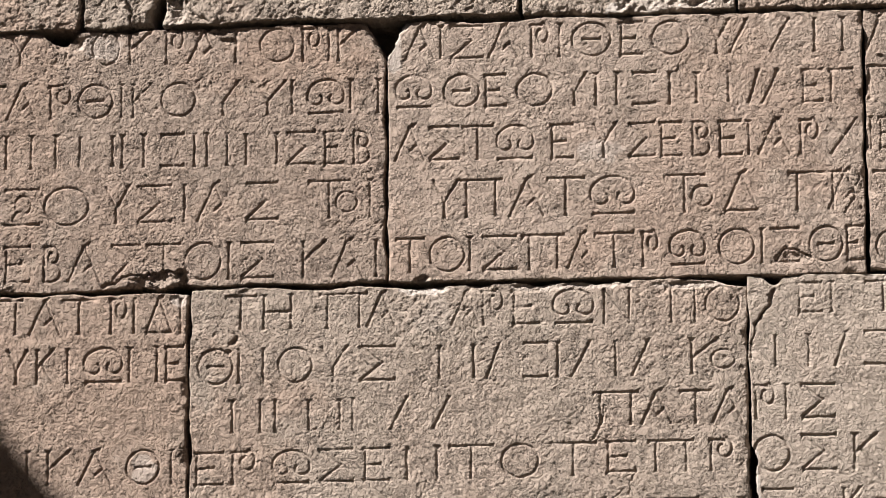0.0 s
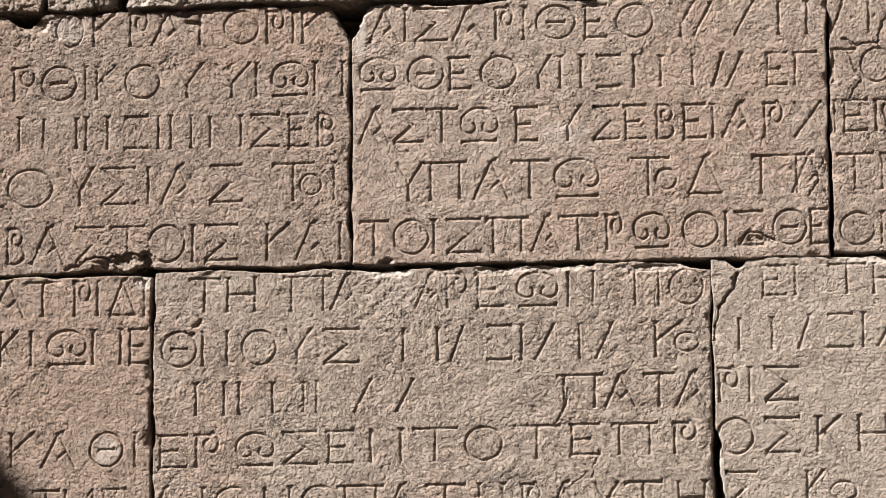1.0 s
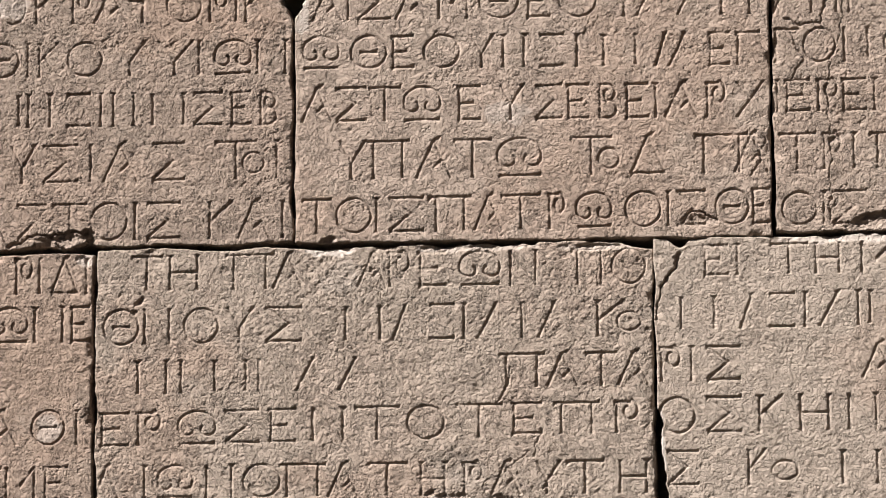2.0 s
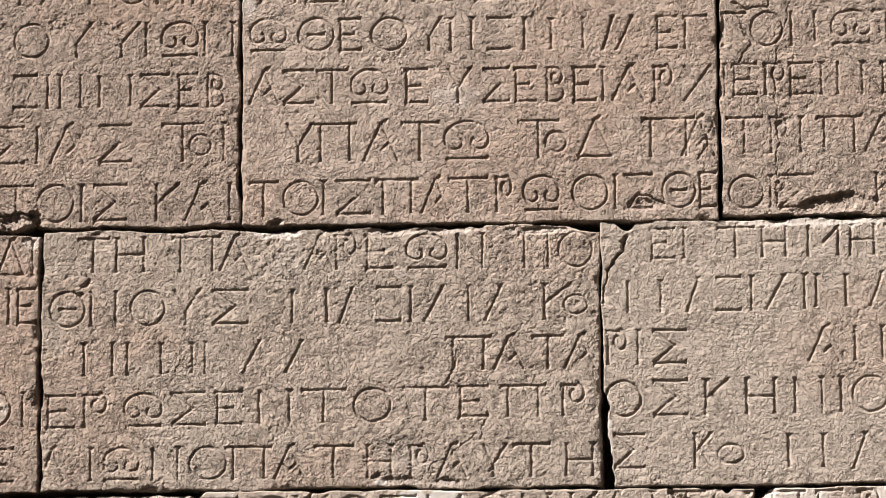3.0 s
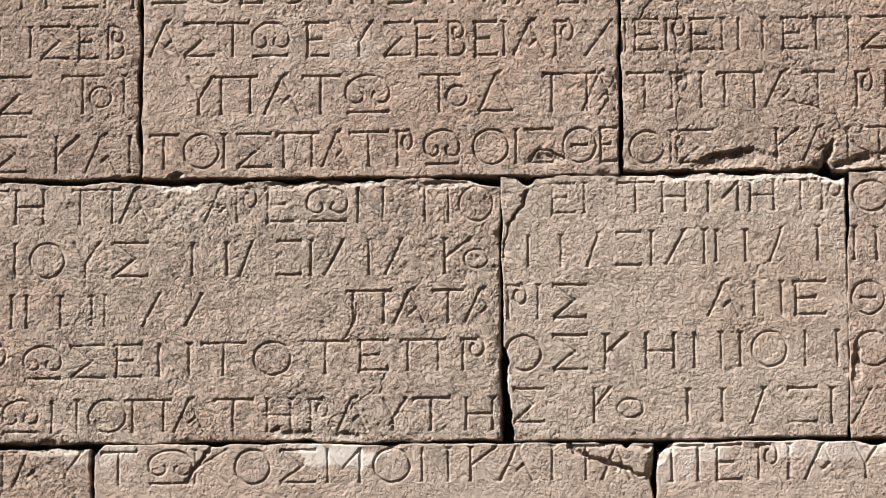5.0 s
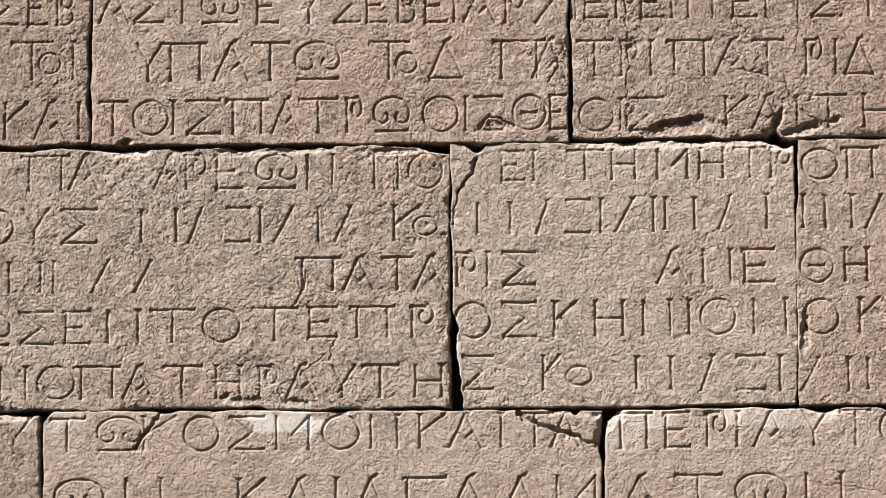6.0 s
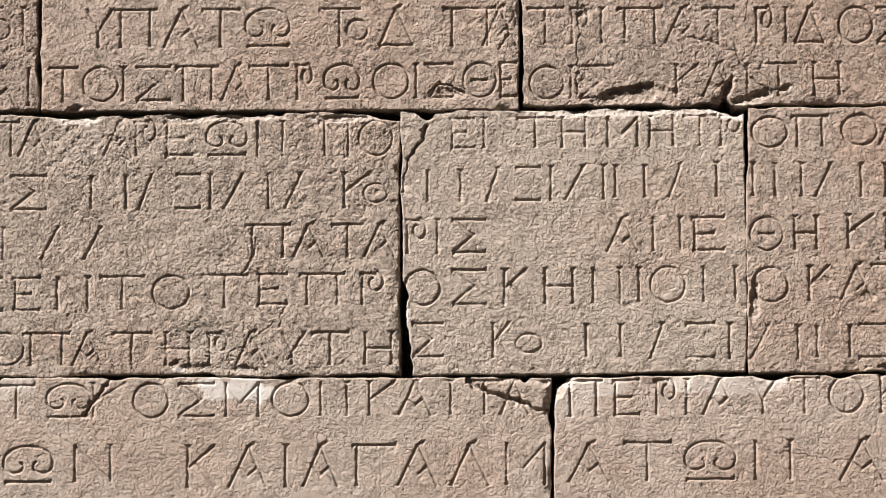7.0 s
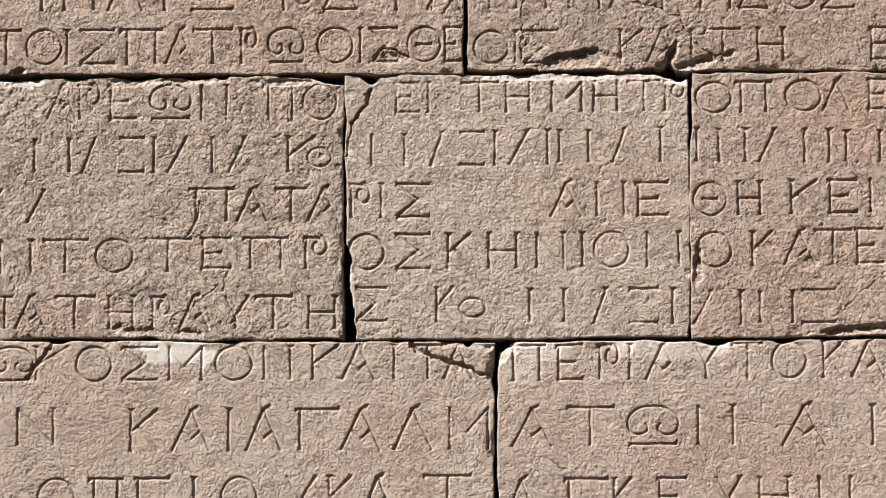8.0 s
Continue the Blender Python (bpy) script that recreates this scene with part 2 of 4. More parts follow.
def cut_letters(block, x, z, cut):
    """Deepens cut, the depth of the carving, by every letter on the block: V-shaped chisel strokes that end in wedge serifs."""
    rng = random.Random(block)
    rows, cols = z.mean(1), x.mean(0)
    for (x0, z0), (x1, z1), tall, letters in LINES.get(block, ()):
        for sign, left, right in letters:
            mid = (left + right) / 2
            base = z0 + (z1 - z0) * (mid - x0) / (x1 - x0)
            i0, i1 = np.searchsorted(cols, (left - 0.05, right + 0.05))
            j0, j1 = np.searchsorted(rows, (base - 0.08, base + tall + 0.08))
            if i1 - i0 < 2 or j1 - j0 < 2:
                continue
            px, pz = x[j0:j1, i0:i1], z[j0:j1, i0:i1]
            px = px + 0.0009 * grain_at(px, pz, 0.018, 3) + 0.0006 * grain_at(px, pz, 0.006, 5)
            pz = pz + 0.0009 * grain_at(px, pz, 0.018, 4) + 0.0006 * grain_at(px, pz, 0.006, 6)
            wide, deep = 0.0053 * rng.uniform(0.9, 1.12), 0.0056 * rng.uniform(0.86, 1.12)
            got = cut[j0:j1, i0:i1]
            strokes = [[(left + u * (right - left), base + v * tall) for u, v in stroke] for stroke in STROKES[sign]]
            for n, ends in enumerate(strokes):
                if len(ends) > 2:
                    far = np.full(px.shape, 1.0)
                    for a, b in zip(ends, ends[1:]):
                        far = np.minimum(far, near_line(px, pz, a, b)[0])
                    got = np.maximum(got, 0.96 * deep * groove(far / (0.84 * wide)))
                    continue
                (ax, az), (bx, bz) = ends
                length = max(math.hypot(bx - ax, bz - az), 1e-6)
                way = ((bx - ax) / length, (bz - az) / length)
                light = 0.86 if way[0] * way[1] < -0.1 else 1.0
                far, tip = near_line(px, pz, *ends, 2.4)
                body = light * (0.86 + 0.22 * np.exp(-tip / 0.010))
                got = np.maximum(got, deep * body * groove(far / (wide * body)))
                for end, sense in ((ends[0], -1), (ends[1], 1)):
                    if apart_from(end, strokes, n) < 0.0065 and not (abs(way[0]) > 0.97 and (sense * way[0] < 0) == (end[0] < mid) and abs(end[0] - mid) > 0.42 * (right - left)):
                        continue
                    size = 0.001 * rng.uniform(0.8, 1.2)
                    corners = [(end[0] + size * u, end[1] + size * v) for u, v in wedge_of((sense * way[0], sense * way[1]), sign == "Θ")]
                    got = np.maximum(got, np.minimum(2.2 * in_wedge(px, pz, corners), 1.05 * deep))
            cut[j0:j1, i0:i1] = got
    wear = 0.95 + 0.24 * rough_at(x, z, 0.09, 2, 5) + 0.30 * rough_at(x, z, 0.02, 2, 6)
    return cut * np.clip(wear, 0.58, 1.15)


def stone_surface(block, x, z, edge, proud, coarse, fine):
    """How far the face stands out at each place of the grid, and how fresh and how ruddy the stone is there."""
    seed = sum(map(ord, block)) % 7
    face = proud + 0.0022 * grain_at(x, z, 0.24, seed) + 0.0013 * coarse * rough_at(x, z, 0.055, 3, seed + 1)
    fresh, ruddy = np.zeros(x.shape), np.zeros(x.shape)
    chip = rough_at(x, z, 0.06, 3, seed + 3) - 0.28
    if fine:
        lumps = 0.0007 * np.abs(rough_at(x, z, 0.024, 3, seed + 2, 0.6)) - 0.0010 * step_up(rough_at(x, z * 1.15, 0.0095, 2, seed + 7, 0.7), 0.10, 0.6)
        lumps -= 0.0006 * step_up(rough_at(x, z, 0.04, 3, seed + 4, 0.6), 0.22, 0.32)
        flake = 2.6 * rough_at(x, z * 1.3, 0.026, 4, seed + 9, 0.62)
        lumps -= 0.0008 * step_up(rough_at(x, z * 1.4, 0.010, 3, seed + 10, 0.62), 0.28, 0.50) * step_up(rough_at(x, z, 0.11, 3, seed + 6), -0.35, 0.30)
        lumps += 0.00030 * (np.floor(flake) + step_up(flake - np.floor(flake), 0.7, 1.0))
        lumps -= 0.0005 * step_up(rough_at(x, z, 0.019, 3, seed + 5, 0.65), 0.05, 0.5)
        lumps -= 0.0020 * step_up(1 - np.abs(rough_at(x, z, 0.05, 3, seed + 6)) * 10, 0.4, 1.0) * step_up(grain_at(x, z, 0.12, seed), 0.1, 0.5)
        lumps -= 0.0014 * step_up(1 - np.abs(rough_at(x, z, 0.030, 3, seed + 8, 0.6)) * 9, 0.25, 1.0) * step_up(rough_at(x, z, 0.10, 2, seed + 3), -0.15, 0.35)
        cut = cut_letters(block, x, z, np.zeros(x.shape))
        eaten = np.zeros(x.shape)
        for kind, *what in HARM.get(block, ()):
            if kind == "worn":
                cx, cz, rx, rz, amount = what
                far = np.hypot((x - cx) / rx, (z - cz) / rz) + 0.35 * rough_at(x, z, 0.04, 3, seed + 1)
                eaten = np.maximum(eaten, amount * step_up(1.2 - far, 0.0, 0.5))
            elif kind == "pale":
                cx, cz, rx, rz, amount = what
                lumps *= 1 - 0.8 * amount * step_up(1.1 - np.hypot((x - cx) / rx, (z - cz) / rz), 0.0, 0.3)
        cut *= 1 - 0.45 * eaten
        face += 0.82 * coarse * lumps * (1 + 0.35 * eaten) * (1 - 0.7 * np.clip(cut / 0.004, 0, 1)) - cut
    face -= 0.014 * np.clip(chip, 0, 1) * np.exp(-edge / 0.010)
    for kind, *what in HARM.get(block, ()):
        if kind == "spall":
            cx, cz, rx, rz, deep, turn, bare = what
            c, s = math.cos(radians(turn)), math.sin(radians(turn))
            u, v = (x - cx) * c + (z - cz) * s, (z - cz) * c - (x - cx) * s
            far = np.hypot(u / rx, v / rz) + 0.28 * rough_at(x, z, 0.022, 3, seed + 2)
            hole = np.clip((1 - far) * 2.0, 0, 1)
            face -= 0.82 * deep * hole * np.clip(0.7 + 0.5 * v / rz, 0.15, 1.2) * (1 + 0.30 * rough_at(x, z, 0.018, 3, seed + 5))
            fresh = np.maximum(fresh, bare * step_up(hole, 0.05, 0.4))
        elif kind == "bevel":
            (ax, az), (bx, bz), slope, bare = what
            length = math.hypot(bx - ax, bz - az)
            past = ((x - ax) * (bz - az) - (z - az) * (bx - ax)) / length + 0.005 * rough_at(x, z, 0.02, 3, seed + 3)
            face -= slope * np.clip(past, 0, 0.07)
            fresh = np.maximum(fresh, bare * step_up(past, 0.001, 0.006))
        elif kind == "worn":
            continue
        elif kind == "stain":
            cx, cz, rx, rz, amount = what
            far = np.hypot((x - cx) / rx, (z - cz) / rz) + 0.45 * rough_at(x, z, 0.09, 4, seed + 2, 0.6)
            ruddy = np.maximum(ruddy, amount * step_up(1.25 - far, 0.0, 0.8))
        elif kind == "pale":
            cx, cz, rx, rz, amount = what
            far = np.hypot((x - cx) / rx, (z - cz) / rz) + 0.35 * rough_at(x, z, 0.03, 3, seed + 2)
            fresh = np.maximum(fresh, amount * step_up(1 - far, 0.0, 0.2))
        else:
            points, wide, deep = what
            wx = x + 0.005 * rough_at(x, z, 0.022, 3, seed + 3, 0.6)
            wz = z + 0.005 * rough_at(x, z, 0.022, 3, seed + 4, 0.6)
            far = np.full(x.shape, 1.0)
            for a, b in zip(points, points[1:]):
                far = np.minimum(far, near_line(wx, wz, a, b)[0])
            face -= deep * np.clip(1.4 - far / wide, 0, 1)
    turn_in = 0.0032 * (1 + 0.45 * grain_at(x, z, 0.05, seed + 1))
    near = np.clip(1 - edge / turn_in, 0, 1)
    face -= turn_in * (1 - np.sqrt(np.clip(1 - near * near, 0, 1)))
    return face, np.clip(fresh, 0, 1), np.clip(ruddy, 0, 1)


DEPTH = 0.22


def lines_of(low, high, step, dense):
    """Grid lines from 0 to 1, step apart within the dense stretch and coarser outside it."""
    stops = [low, *(d for d in dense if low + 0.01 < d < high - 0.01), high]
    out = [np.array([low])]
    for a, b in zip(stops, stops[1:]):
        gap = step if dense[0] <= (a + b) / 2 <= dense[1] else max(step, 0.012)
        out.append(np.linspace(a, b, max(3, round((b - a) / gap)) + 1)[1:])
    return (np.concatenate(out) - low) / (high - low)


def stone_block(block, left, right, bottom, top, step, parent, tint, proud=0.0, coarse=1.0, fine=True, label=""):
    """One squared block. left, right: x at its foot and head; bottom, top: z at its left and right end."""
    u = lines_of(left[0], right[0], step, (-2.38, 0.70))
    v = lines_of(bottom[0], top[0], step, (2.03, 3.76))
    nx, nz = len(u) - 1, len(v) - 1
    u, v = np.meshgrid(u, v)
    seed = sum(map(ord, block)) % 7
    wave = (0.0040 if coarse >= 1 else 0.0028) if fine else 0.002

    def rim(a, along, n):
        inward = 1 if n in (1, 3) else -1
        a = a + wave * rough_at(along, np.full(along.shape, 3.1 * n), 0.07, 4, seed + n)
        for side, at, half, deep, sharp in NOTCH.get(block, ()):
            if side == n:
                gap = np.clip(1 - np.abs(along - at) / half + 0.12 * rough_at(along, along * 0 + n, 0.02, 3, seed), 0, 1)
                a = a + inward * deep * (gap if sharp else gap * gap * (3 - 2 * gap))
        return a

    zs, xs = bottom[0] + (top[0] - bottom[0]) * v, left[0] + (right[0] - left[0]) * u
    xl, xr = rim(left[0] + (left[1] - left[0]) * v, zs, 1), rim(right[0] + (right[1] - right[0]) * v, zs, 2)
    zb, zt = rim(bottom[0] + (bottom[1] - bottom[0]) * u, xs, 3), rim(top[0] + (top[1] - top[0]) * u, xs, 4)
    x, z = xl + (xr - xl) * u, zb + (zt - zb) * v
    edge = np.minimum(np.minimum(x - xl, xr - x), np.minimum(z - zb, zt - z))
    face, fresh, ruddy = stone_surface(block, x, z, edge, proud, coarse, fine)
    verts = np.stack([x, -face, z], -1).reshape(-1, 3)
    index = np.arange((nx + 1) * (nz + 1)).reshape(nz + 1, nx + 1)
    quads = np.stack([index[:-1, :-1], index[:-1, 1:], index[1:, 1:], index[1:, :-1]], -1).reshape(-1, 4)
    ring = np.r_[index[0, :-1], index[:-1, -1], index[-1, :0:-1], index[:0:-1, 0]]
    back = verts[ring].copy()
    back[:, 1] = DEPTH
    far = len(verts) + np.arange(len(ring))
    sides = np.stack([np.roll(ring, -1), ring, far, np.roll(far, -1)], -1)
    verts, quads = np.r_[verts, back], np.r_[quads, sides]
    mesh = bpy.data.meshes.new("stone_block")
    mesh.vertices.add(len(verts))
    mesh.vertices.foreach_set("co", verts.ravel().astype(np.float32))
    mesh.loops.add(quads.size)
    mesh.loops.foreach_set("vertex_index", quads.ravel().astype(np.int32))
    mesh.polygons.add(len(quads))
    mesh.polygons.foreach_set("loop_start", np.arange(0, quads.size, 4, dtype=np.int32))
    mesh.update(calc_edges=True)
    mesh.shade_smooth()
    for name, value in (("fresh", fresh), ("stain", ruddy)):
        mesh.attributes.new(name, "FLOAT", "POINT").data.foreach_set("value", np.r_[value.ravel(), np.zeros(len(ring))].astype(np.float32))
    mesh.materials.append(STONE)
    ob = new("stone_block", mesh)
    ob.parent, ob.color = parent, (*tint, min(coarse, 1))
    return tagged(ob, label=label)


def box(name, low, high, material):
    bm = bmesh.new()
    bmesh.ops.create_cube(bm, size=1)
    for vert in bm.verts:
        vert.co = [a + (b - a) * (c + 0.5) for a, b, c in zip(low, high, vert.co)]
    mesh = bpy.data.meshes.new(name)
    bm.to_mesh(mesh)
    bm.free()
    mesh.materials.append(material)
    return new(name, mesh)


# ---- ground and plain walls, one of them unseen and added to cast a shadow ----
bm = bmesh.new()
bmesh.ops.create_grid(bm, x_segments=60, y_segments=60, size=600)
for vert in bm.verts:
    if vert.co.length > 25:
        vert.co.z = 0.4 * noise.noise(vert.co * 0.02)
mesh = bpy.data.meshes.new("ground")
bm.to_mesh(mesh)
bm.free()
mesh.materials.append(SOIL)
tagged(new("ground", mesh), "dry trodden earth in front of the stone wall", "ground", kind="structure")
wall = tagged(box("wall_north", (-6.0, 0.2, 0.0), (2.9, 0.95, 4.86), RUBBLE), "ancient wall of squared limestone blocks with a Greek inscription", "wall", kind="structure")
# Unseen side wall, added so its top edge shades wall_north at the lower left
EDGE = Vector((-2.258, 0, 2.625)) + 7.0 * TO_SUN
tagged(box("wall_west", (EDGE.x - 0.9, -9.0, 0.0), (EDGE.x, 0.95, EDGE.z), RUBBLE), "plain high side wall of rough stone", "wall", kind="structure")

# ---- the inscription, line by line ----
inscribe("A", (-2.300, 3.583), (-1.510, 3.569), 0.080, [("Υ", -2.331, -2.273), ("Τ", -2.217, -2.162), ("Ο", -2.127, -2.058), ("Κ", -2.040, -1.979), ("Ρ", -1.949, -1.900), ("Α", -1.895, -1.814), ("Τ", -1.806, -1.746), ("Ο", -1.719, -1.633), ("Ρ", -1.619, -1.569), ("Ι", -1.559, -1.543), ("Κ", -1.534, -1.477)])
inscribe("A", (-2.298, 3.453), (-1.436, 3.441), 0.081, [("Τ", -2.389, -2.337), ("Α", -2.335, -2.260), ("Ρ", -2.232, -2.171), ("Θ", -2.160, -2.073), ("Ι", -2.060, -2.044), ("Κ", -2.029, -1.978), ("Ο", -1.957, -1.871), ("Υ", -1.837, -1.770), ("Υ", -1.737, -1.655), ("Ι", -1.647, -1.631), ("Ω", -1.604, -1.513), ("Ι", -1.507, -1.491), ("Ι", -1.441, -1.425)])
inscribe("A", (-2.332, 3.333), (-1.449, 3.319), 0.079, [("i", -2.341, -2.324), ("i", -2.280, -2.262), ("i", -2.251, -2.172), ("o", -2.158, -2.067), ("n", -2.059, -1.987), ("h", -1.959, -1.897), ("i", -1.882, -1.866), ("n", -1.853, -1.785), ("o", -1.754, -1.670), ("Σ", -1.652, -1.584), ("Ε", -1.564, -1.514), ("Β", -1.495, -1.449)])
inscribe("A", (-2.293, 3.194), (-1.449, 3.191), 0.090, [("Ξ", -2.335, -2.250), ("Ο", -2.239, -2.128), ("Υ", -2.090, -2.032), ("Σ", -2.012, -1.928), ("Ι", -1.905, -1.889), ("Α", -1.868, -1.784), ("Σ", -1.749, -1.672), ("Τ", -1.599, -1.500), ("ο", -1.538, -1.479), ("Ι", -1.460, -1.444)])
inscribe("A", (-2.304, 3.058), (-1.438, 3.050), 0.087, [("Ε", -2.335, -2.269), ("Β", -2.240, -2.192), ("Α", -2.179, -2.099), ("Σ", -2.072, -2.002), ("Τ", -1.987, -1.905), ("Ο", -1.897, -1.806), ("Ι", -1.797, -1.780), ("Σ", -1.761, -1.682), ("Κ", -1.617, -1.556), ("Α", -1.545, -1.469), ("Ι", -1.446, -1.430)])
inscribe("B", (-1.335, 3.564), (-0.344, 3.551), 0.079, [("Α", -1.371, -1.298), ("Ι", -1.292, -1.275), ("Σ", -1.262, -1.184), ("Α", -1.172, -1.100), ("Ρ", -1.073, -1.025), ("Ι", -1.010, -0.994), ("Θ", -0.976, -0.880), ("Ε", -0.863, -0.807), ("Ο", -0.787, -0.697), ("Υ", -0.659, -0.606), ("d", -0.609, -0.538), ("d", -0.515, -0.437), ("l", -0.412, -0.365), ("i", -0.351, -0.334)])
inscribe("B", (-1.348, 3.449), (-0.350, 3.430), 0.077, [("Ω", -1.393, -1.304), ("Θ", -1.278, -1.191), ("Ε", -1.182, -1.128), ("Ο", -1.106, -1.019), ("Υ", -0.994, -0.941), ("n", -0.927, -0.859), ("h", -0.835, -0.775), ("l", -0.750, -0.700), ("o", -0.687, -0.603), ("d", -0.565, -0.522), ("d", -0.535, -0.467), ("Ε", -0.440, -0.390), ("Γ", -0.376, -0.321)])
inscribe("B", (-1.362, 3.322), (-0.347, 3.308), 0.081, [("Α", -1.394, -1.322), ("Σ", -1.312, -1.241), ("Τ", -1.234, -1.160), ("Ω", -1.154, -1.064), ("Ε", -1.027, -0.971), ("Υ", -0.926, -0.873), ("Σ", -0.843, -0.781), ("Ε", -0.770, -0.718), ("Β", -0.697, -0.649), ("Ε", -0.635, -0.579), ("Ι", -0.571, -0.555), ("Α", -0.543, -0.467), ("Ρ", -0.448, -0.398), ("Χ", -0.376, -0.313)])
inscribe("B", (-1.268, 3.184), (-0.343, 3.178), 0.089, [("Υ", -1.304, -1.243), ("Π", -1.240, -1.139), ("Α", -1.124, -1.040), ("Τ", -1.034, -0.947), ("Ω", -0.935, -0.828), ("Τ", -0.761, -0.667), ("ο", -0.701, -0.646), ("Δ", -0.623, -0.542), ("Π", -0.474, -0.352), ("Α", -0.383, -0.306)])
inscribe("B", (-1.335, 3.056), (-0.324, 3.057), 0.081, [("Τ", -1.391, -1.323), ("Ο", -1.312, -1.228), ("Ι", -1.224, -1.208), ("Σ", -1.187, -1.107), ("Π", -1.093, -0.995), ("Α", -0.989, -0.921), ("Τ", -0.924, -0.833), ("Ρ", -0.816, -0.774), ("Ω", -0.751, -0.666), ("Ο", -0.638, -0.552), ("Ι", -0.544, -0.529), ("Σ", -0.517, -0.452), ("Θ", -0.430, -0.351), ("Ε", -0.345, -0.304)])
inscribe("C", (-0.271, 3.551), (-0.108, 3.548), 0.080, [("d", -0.290, -0.235), ("i", -0.212, -0.186), ("n", -0.147, -0.108)])
inscribe("C", (-0.274, 3.434), (0.006, 3.432), 0.079, [("Γ", -0.289, -0.232), ("Ο", -0.221, -0.146), ("Ν", -0.133, -0.065), ("Ω", -0.036, 0.057)])
inscribe("C", (0.094, 3.434), (0.204, 3.432), 0.077, [("Τ", 0.061, 0.127), ("Ι", 0.141, 0.157), ("Τ", 0.169, 0.231), ("Ο", 0.254, 0.328)])
inscribe("C", (-0.282, 3.317), (0.228, 3.313), 0.075, [("Ι", -0.290, -0.274), ("Ε", -0.265, -0.206), ("Ρ", -0.192, -0.140), ("Ε", -0.135, -0.077), ("Ι", -0.067, -0.051), ("Ν", -0.028, 0.042), ("Ε", 0.076, 0.138), ("Γ", 0.151, 0.216), ("Ι", 0.223, 0.239), ("Σ", 0.260, 0.332), ("Τ", 0.360, 0.427)])
inscribe("C", (-0.235, 3.182), (0.472, 3.175), 0.083, [("Τ", -0.280, -0.196), ("Ρ", -0.180, -0.136), ("Ι", -0.116, -0.100), ("Π", -0.072, 0.031), ("Α", 0.036, 0.117), ("Τ", 0.123, 0.197), ("Ρ", 0.244, 0.288), ("Ι", 0.307, 0.323), ("Δ", 0.334, 0.404), ("Ο", 0.434, 0.515), ("Σ", 0.522, 0.599)])
inscribe("C", (-0.237, 3.052), (0.638, 3.055), 0.076, [("Ο", -0.276, -0.195), ("Ι", -0.187, -0.172), ("Σ", -0.161, -0.081), ("Κ", 0.057, 0.114), ("Α", 0.121, 0.192), ("Ι", 0.218, 0.233), ("Τ", 0.257, 0.338), ("Η", 0.371, 0.443), ("Ε", 0.632, 0.690)])
inscribe("D", (-2.316, 2.933), (-1.903, 2.928), 0.083, [("Π", -2.385, -2.286), ("Α", -2.271, -2.193), ("Τ", -2.189, -2.107), ("Ρ", -2.075, -2.029), ("Ι", -2.024, -2.007), ("Δ", -1.988, -1.923), ("Ι", -1.912, -1.896)])
inscribe("D", (-2.300, 2.814), (-1.916, 2.814), 0.082, [("Υ", -2.321, -2.273), ("Κ", -2.253, -2.207), ("Ι", -2.183, -2.166), ("Ω", -2.136, -2.041), ("Ι", -2.033, -2.017), ("Ι", -1.968, -1.951), ("Ε", -1.941, -1.895)])
inscribe("D", (-2.267, 2.575), (-1.921, 2.572), 0.080, [("Ι", -2.276, -2.259), ("Κ", -2.224, -2.165), ("Α", -2.148, -2.064), ("Θ", -2.031, -1.950), ("Ι", -1.930, -1.914)])
inscribe("D", (-2.135, 2.441), (-1.960, 2.442), 0.079, [("Τ", -2.166, -2.101), ("Μ", -2.093, -2.015), ("Ε", -2.000, -1.941)])
inscribe("E", (-1.757, 2.932), (-0.632, 2.925), 0.081, [("Τ", -1.796, -1.723), ("Η", -1.712, -1.631), ("Π", -1.572, -1.459), ("Α", -1.462, -1.390), ("Α", -1.262, -1.193), ("Ρ", -1.191, -1.135), ("Ε", -1.120, -1.053), ("Ω", -1.024, -0.927), ("Ν", -0.911, -0.838), ("Π", -0.762, -0.681), ("Ο", -0.671, -0.590)])
inscribe("E", (-1.817, 2.805), (-0.673, 2.803), 0.082, [("Θ", -1.863, -1.776), ("Ν", -1.770, -1.698), ("Ο", -1.672, -1.588), ("Υ", -1.569, -1.507), ("Σ", -1.477, -1.393), ("o", -1.294, -1.203), ("d", -1.183, -1.128), ("h", -1.096, -1.033), ("i", -1.021, -1.004), ("d", -0.986, -0.907), ("i", -0.887, -0.870), ("d", -0.844, -0.776), ("Κ", -0.709, -0.641), ("ο", -0.662, -0.600)])
inscribe("E", (-1.745, 2.689), (-0.623, 2.690), 0.076, [("n", -1.791, -1.698), ("l", -1.682, -1.627), ("o", -1.602, -1.518), ("l", -1.499, -1.435), ("d", -1.409, -1.337), ("d", -1.308, -1.239), ("Π", -0.932, -0.827), ("Α", -0.822, -0.749), ("Τ", -0.732, -0.659), ("Α", -0.658, -0.586)])
inscribe("E", (-1.833, 2.567), (-0.977, 2.574), 0.077, [("Ε", -1.869, -1.798), ("Ρ", -1.782, -1.717), ("Ω", -1.684, -1.592), ("Σ", -1.572, -1.492), ("Ε", -1.470, -1.405), ("Ν", -1.374, -1.287), ("Τ", -1.267, -1.163), ("Ο", -1.147, -1.058), ("Τ", -1.032, -0.925)])
inscribe("E", (-0.871, 2.580), (-0.637, 2.580), 0.072, [("Ε", -0.905, -0.832), ("Π", -0.806, -0.702), ("Ρ", -0.667, -0.607)])
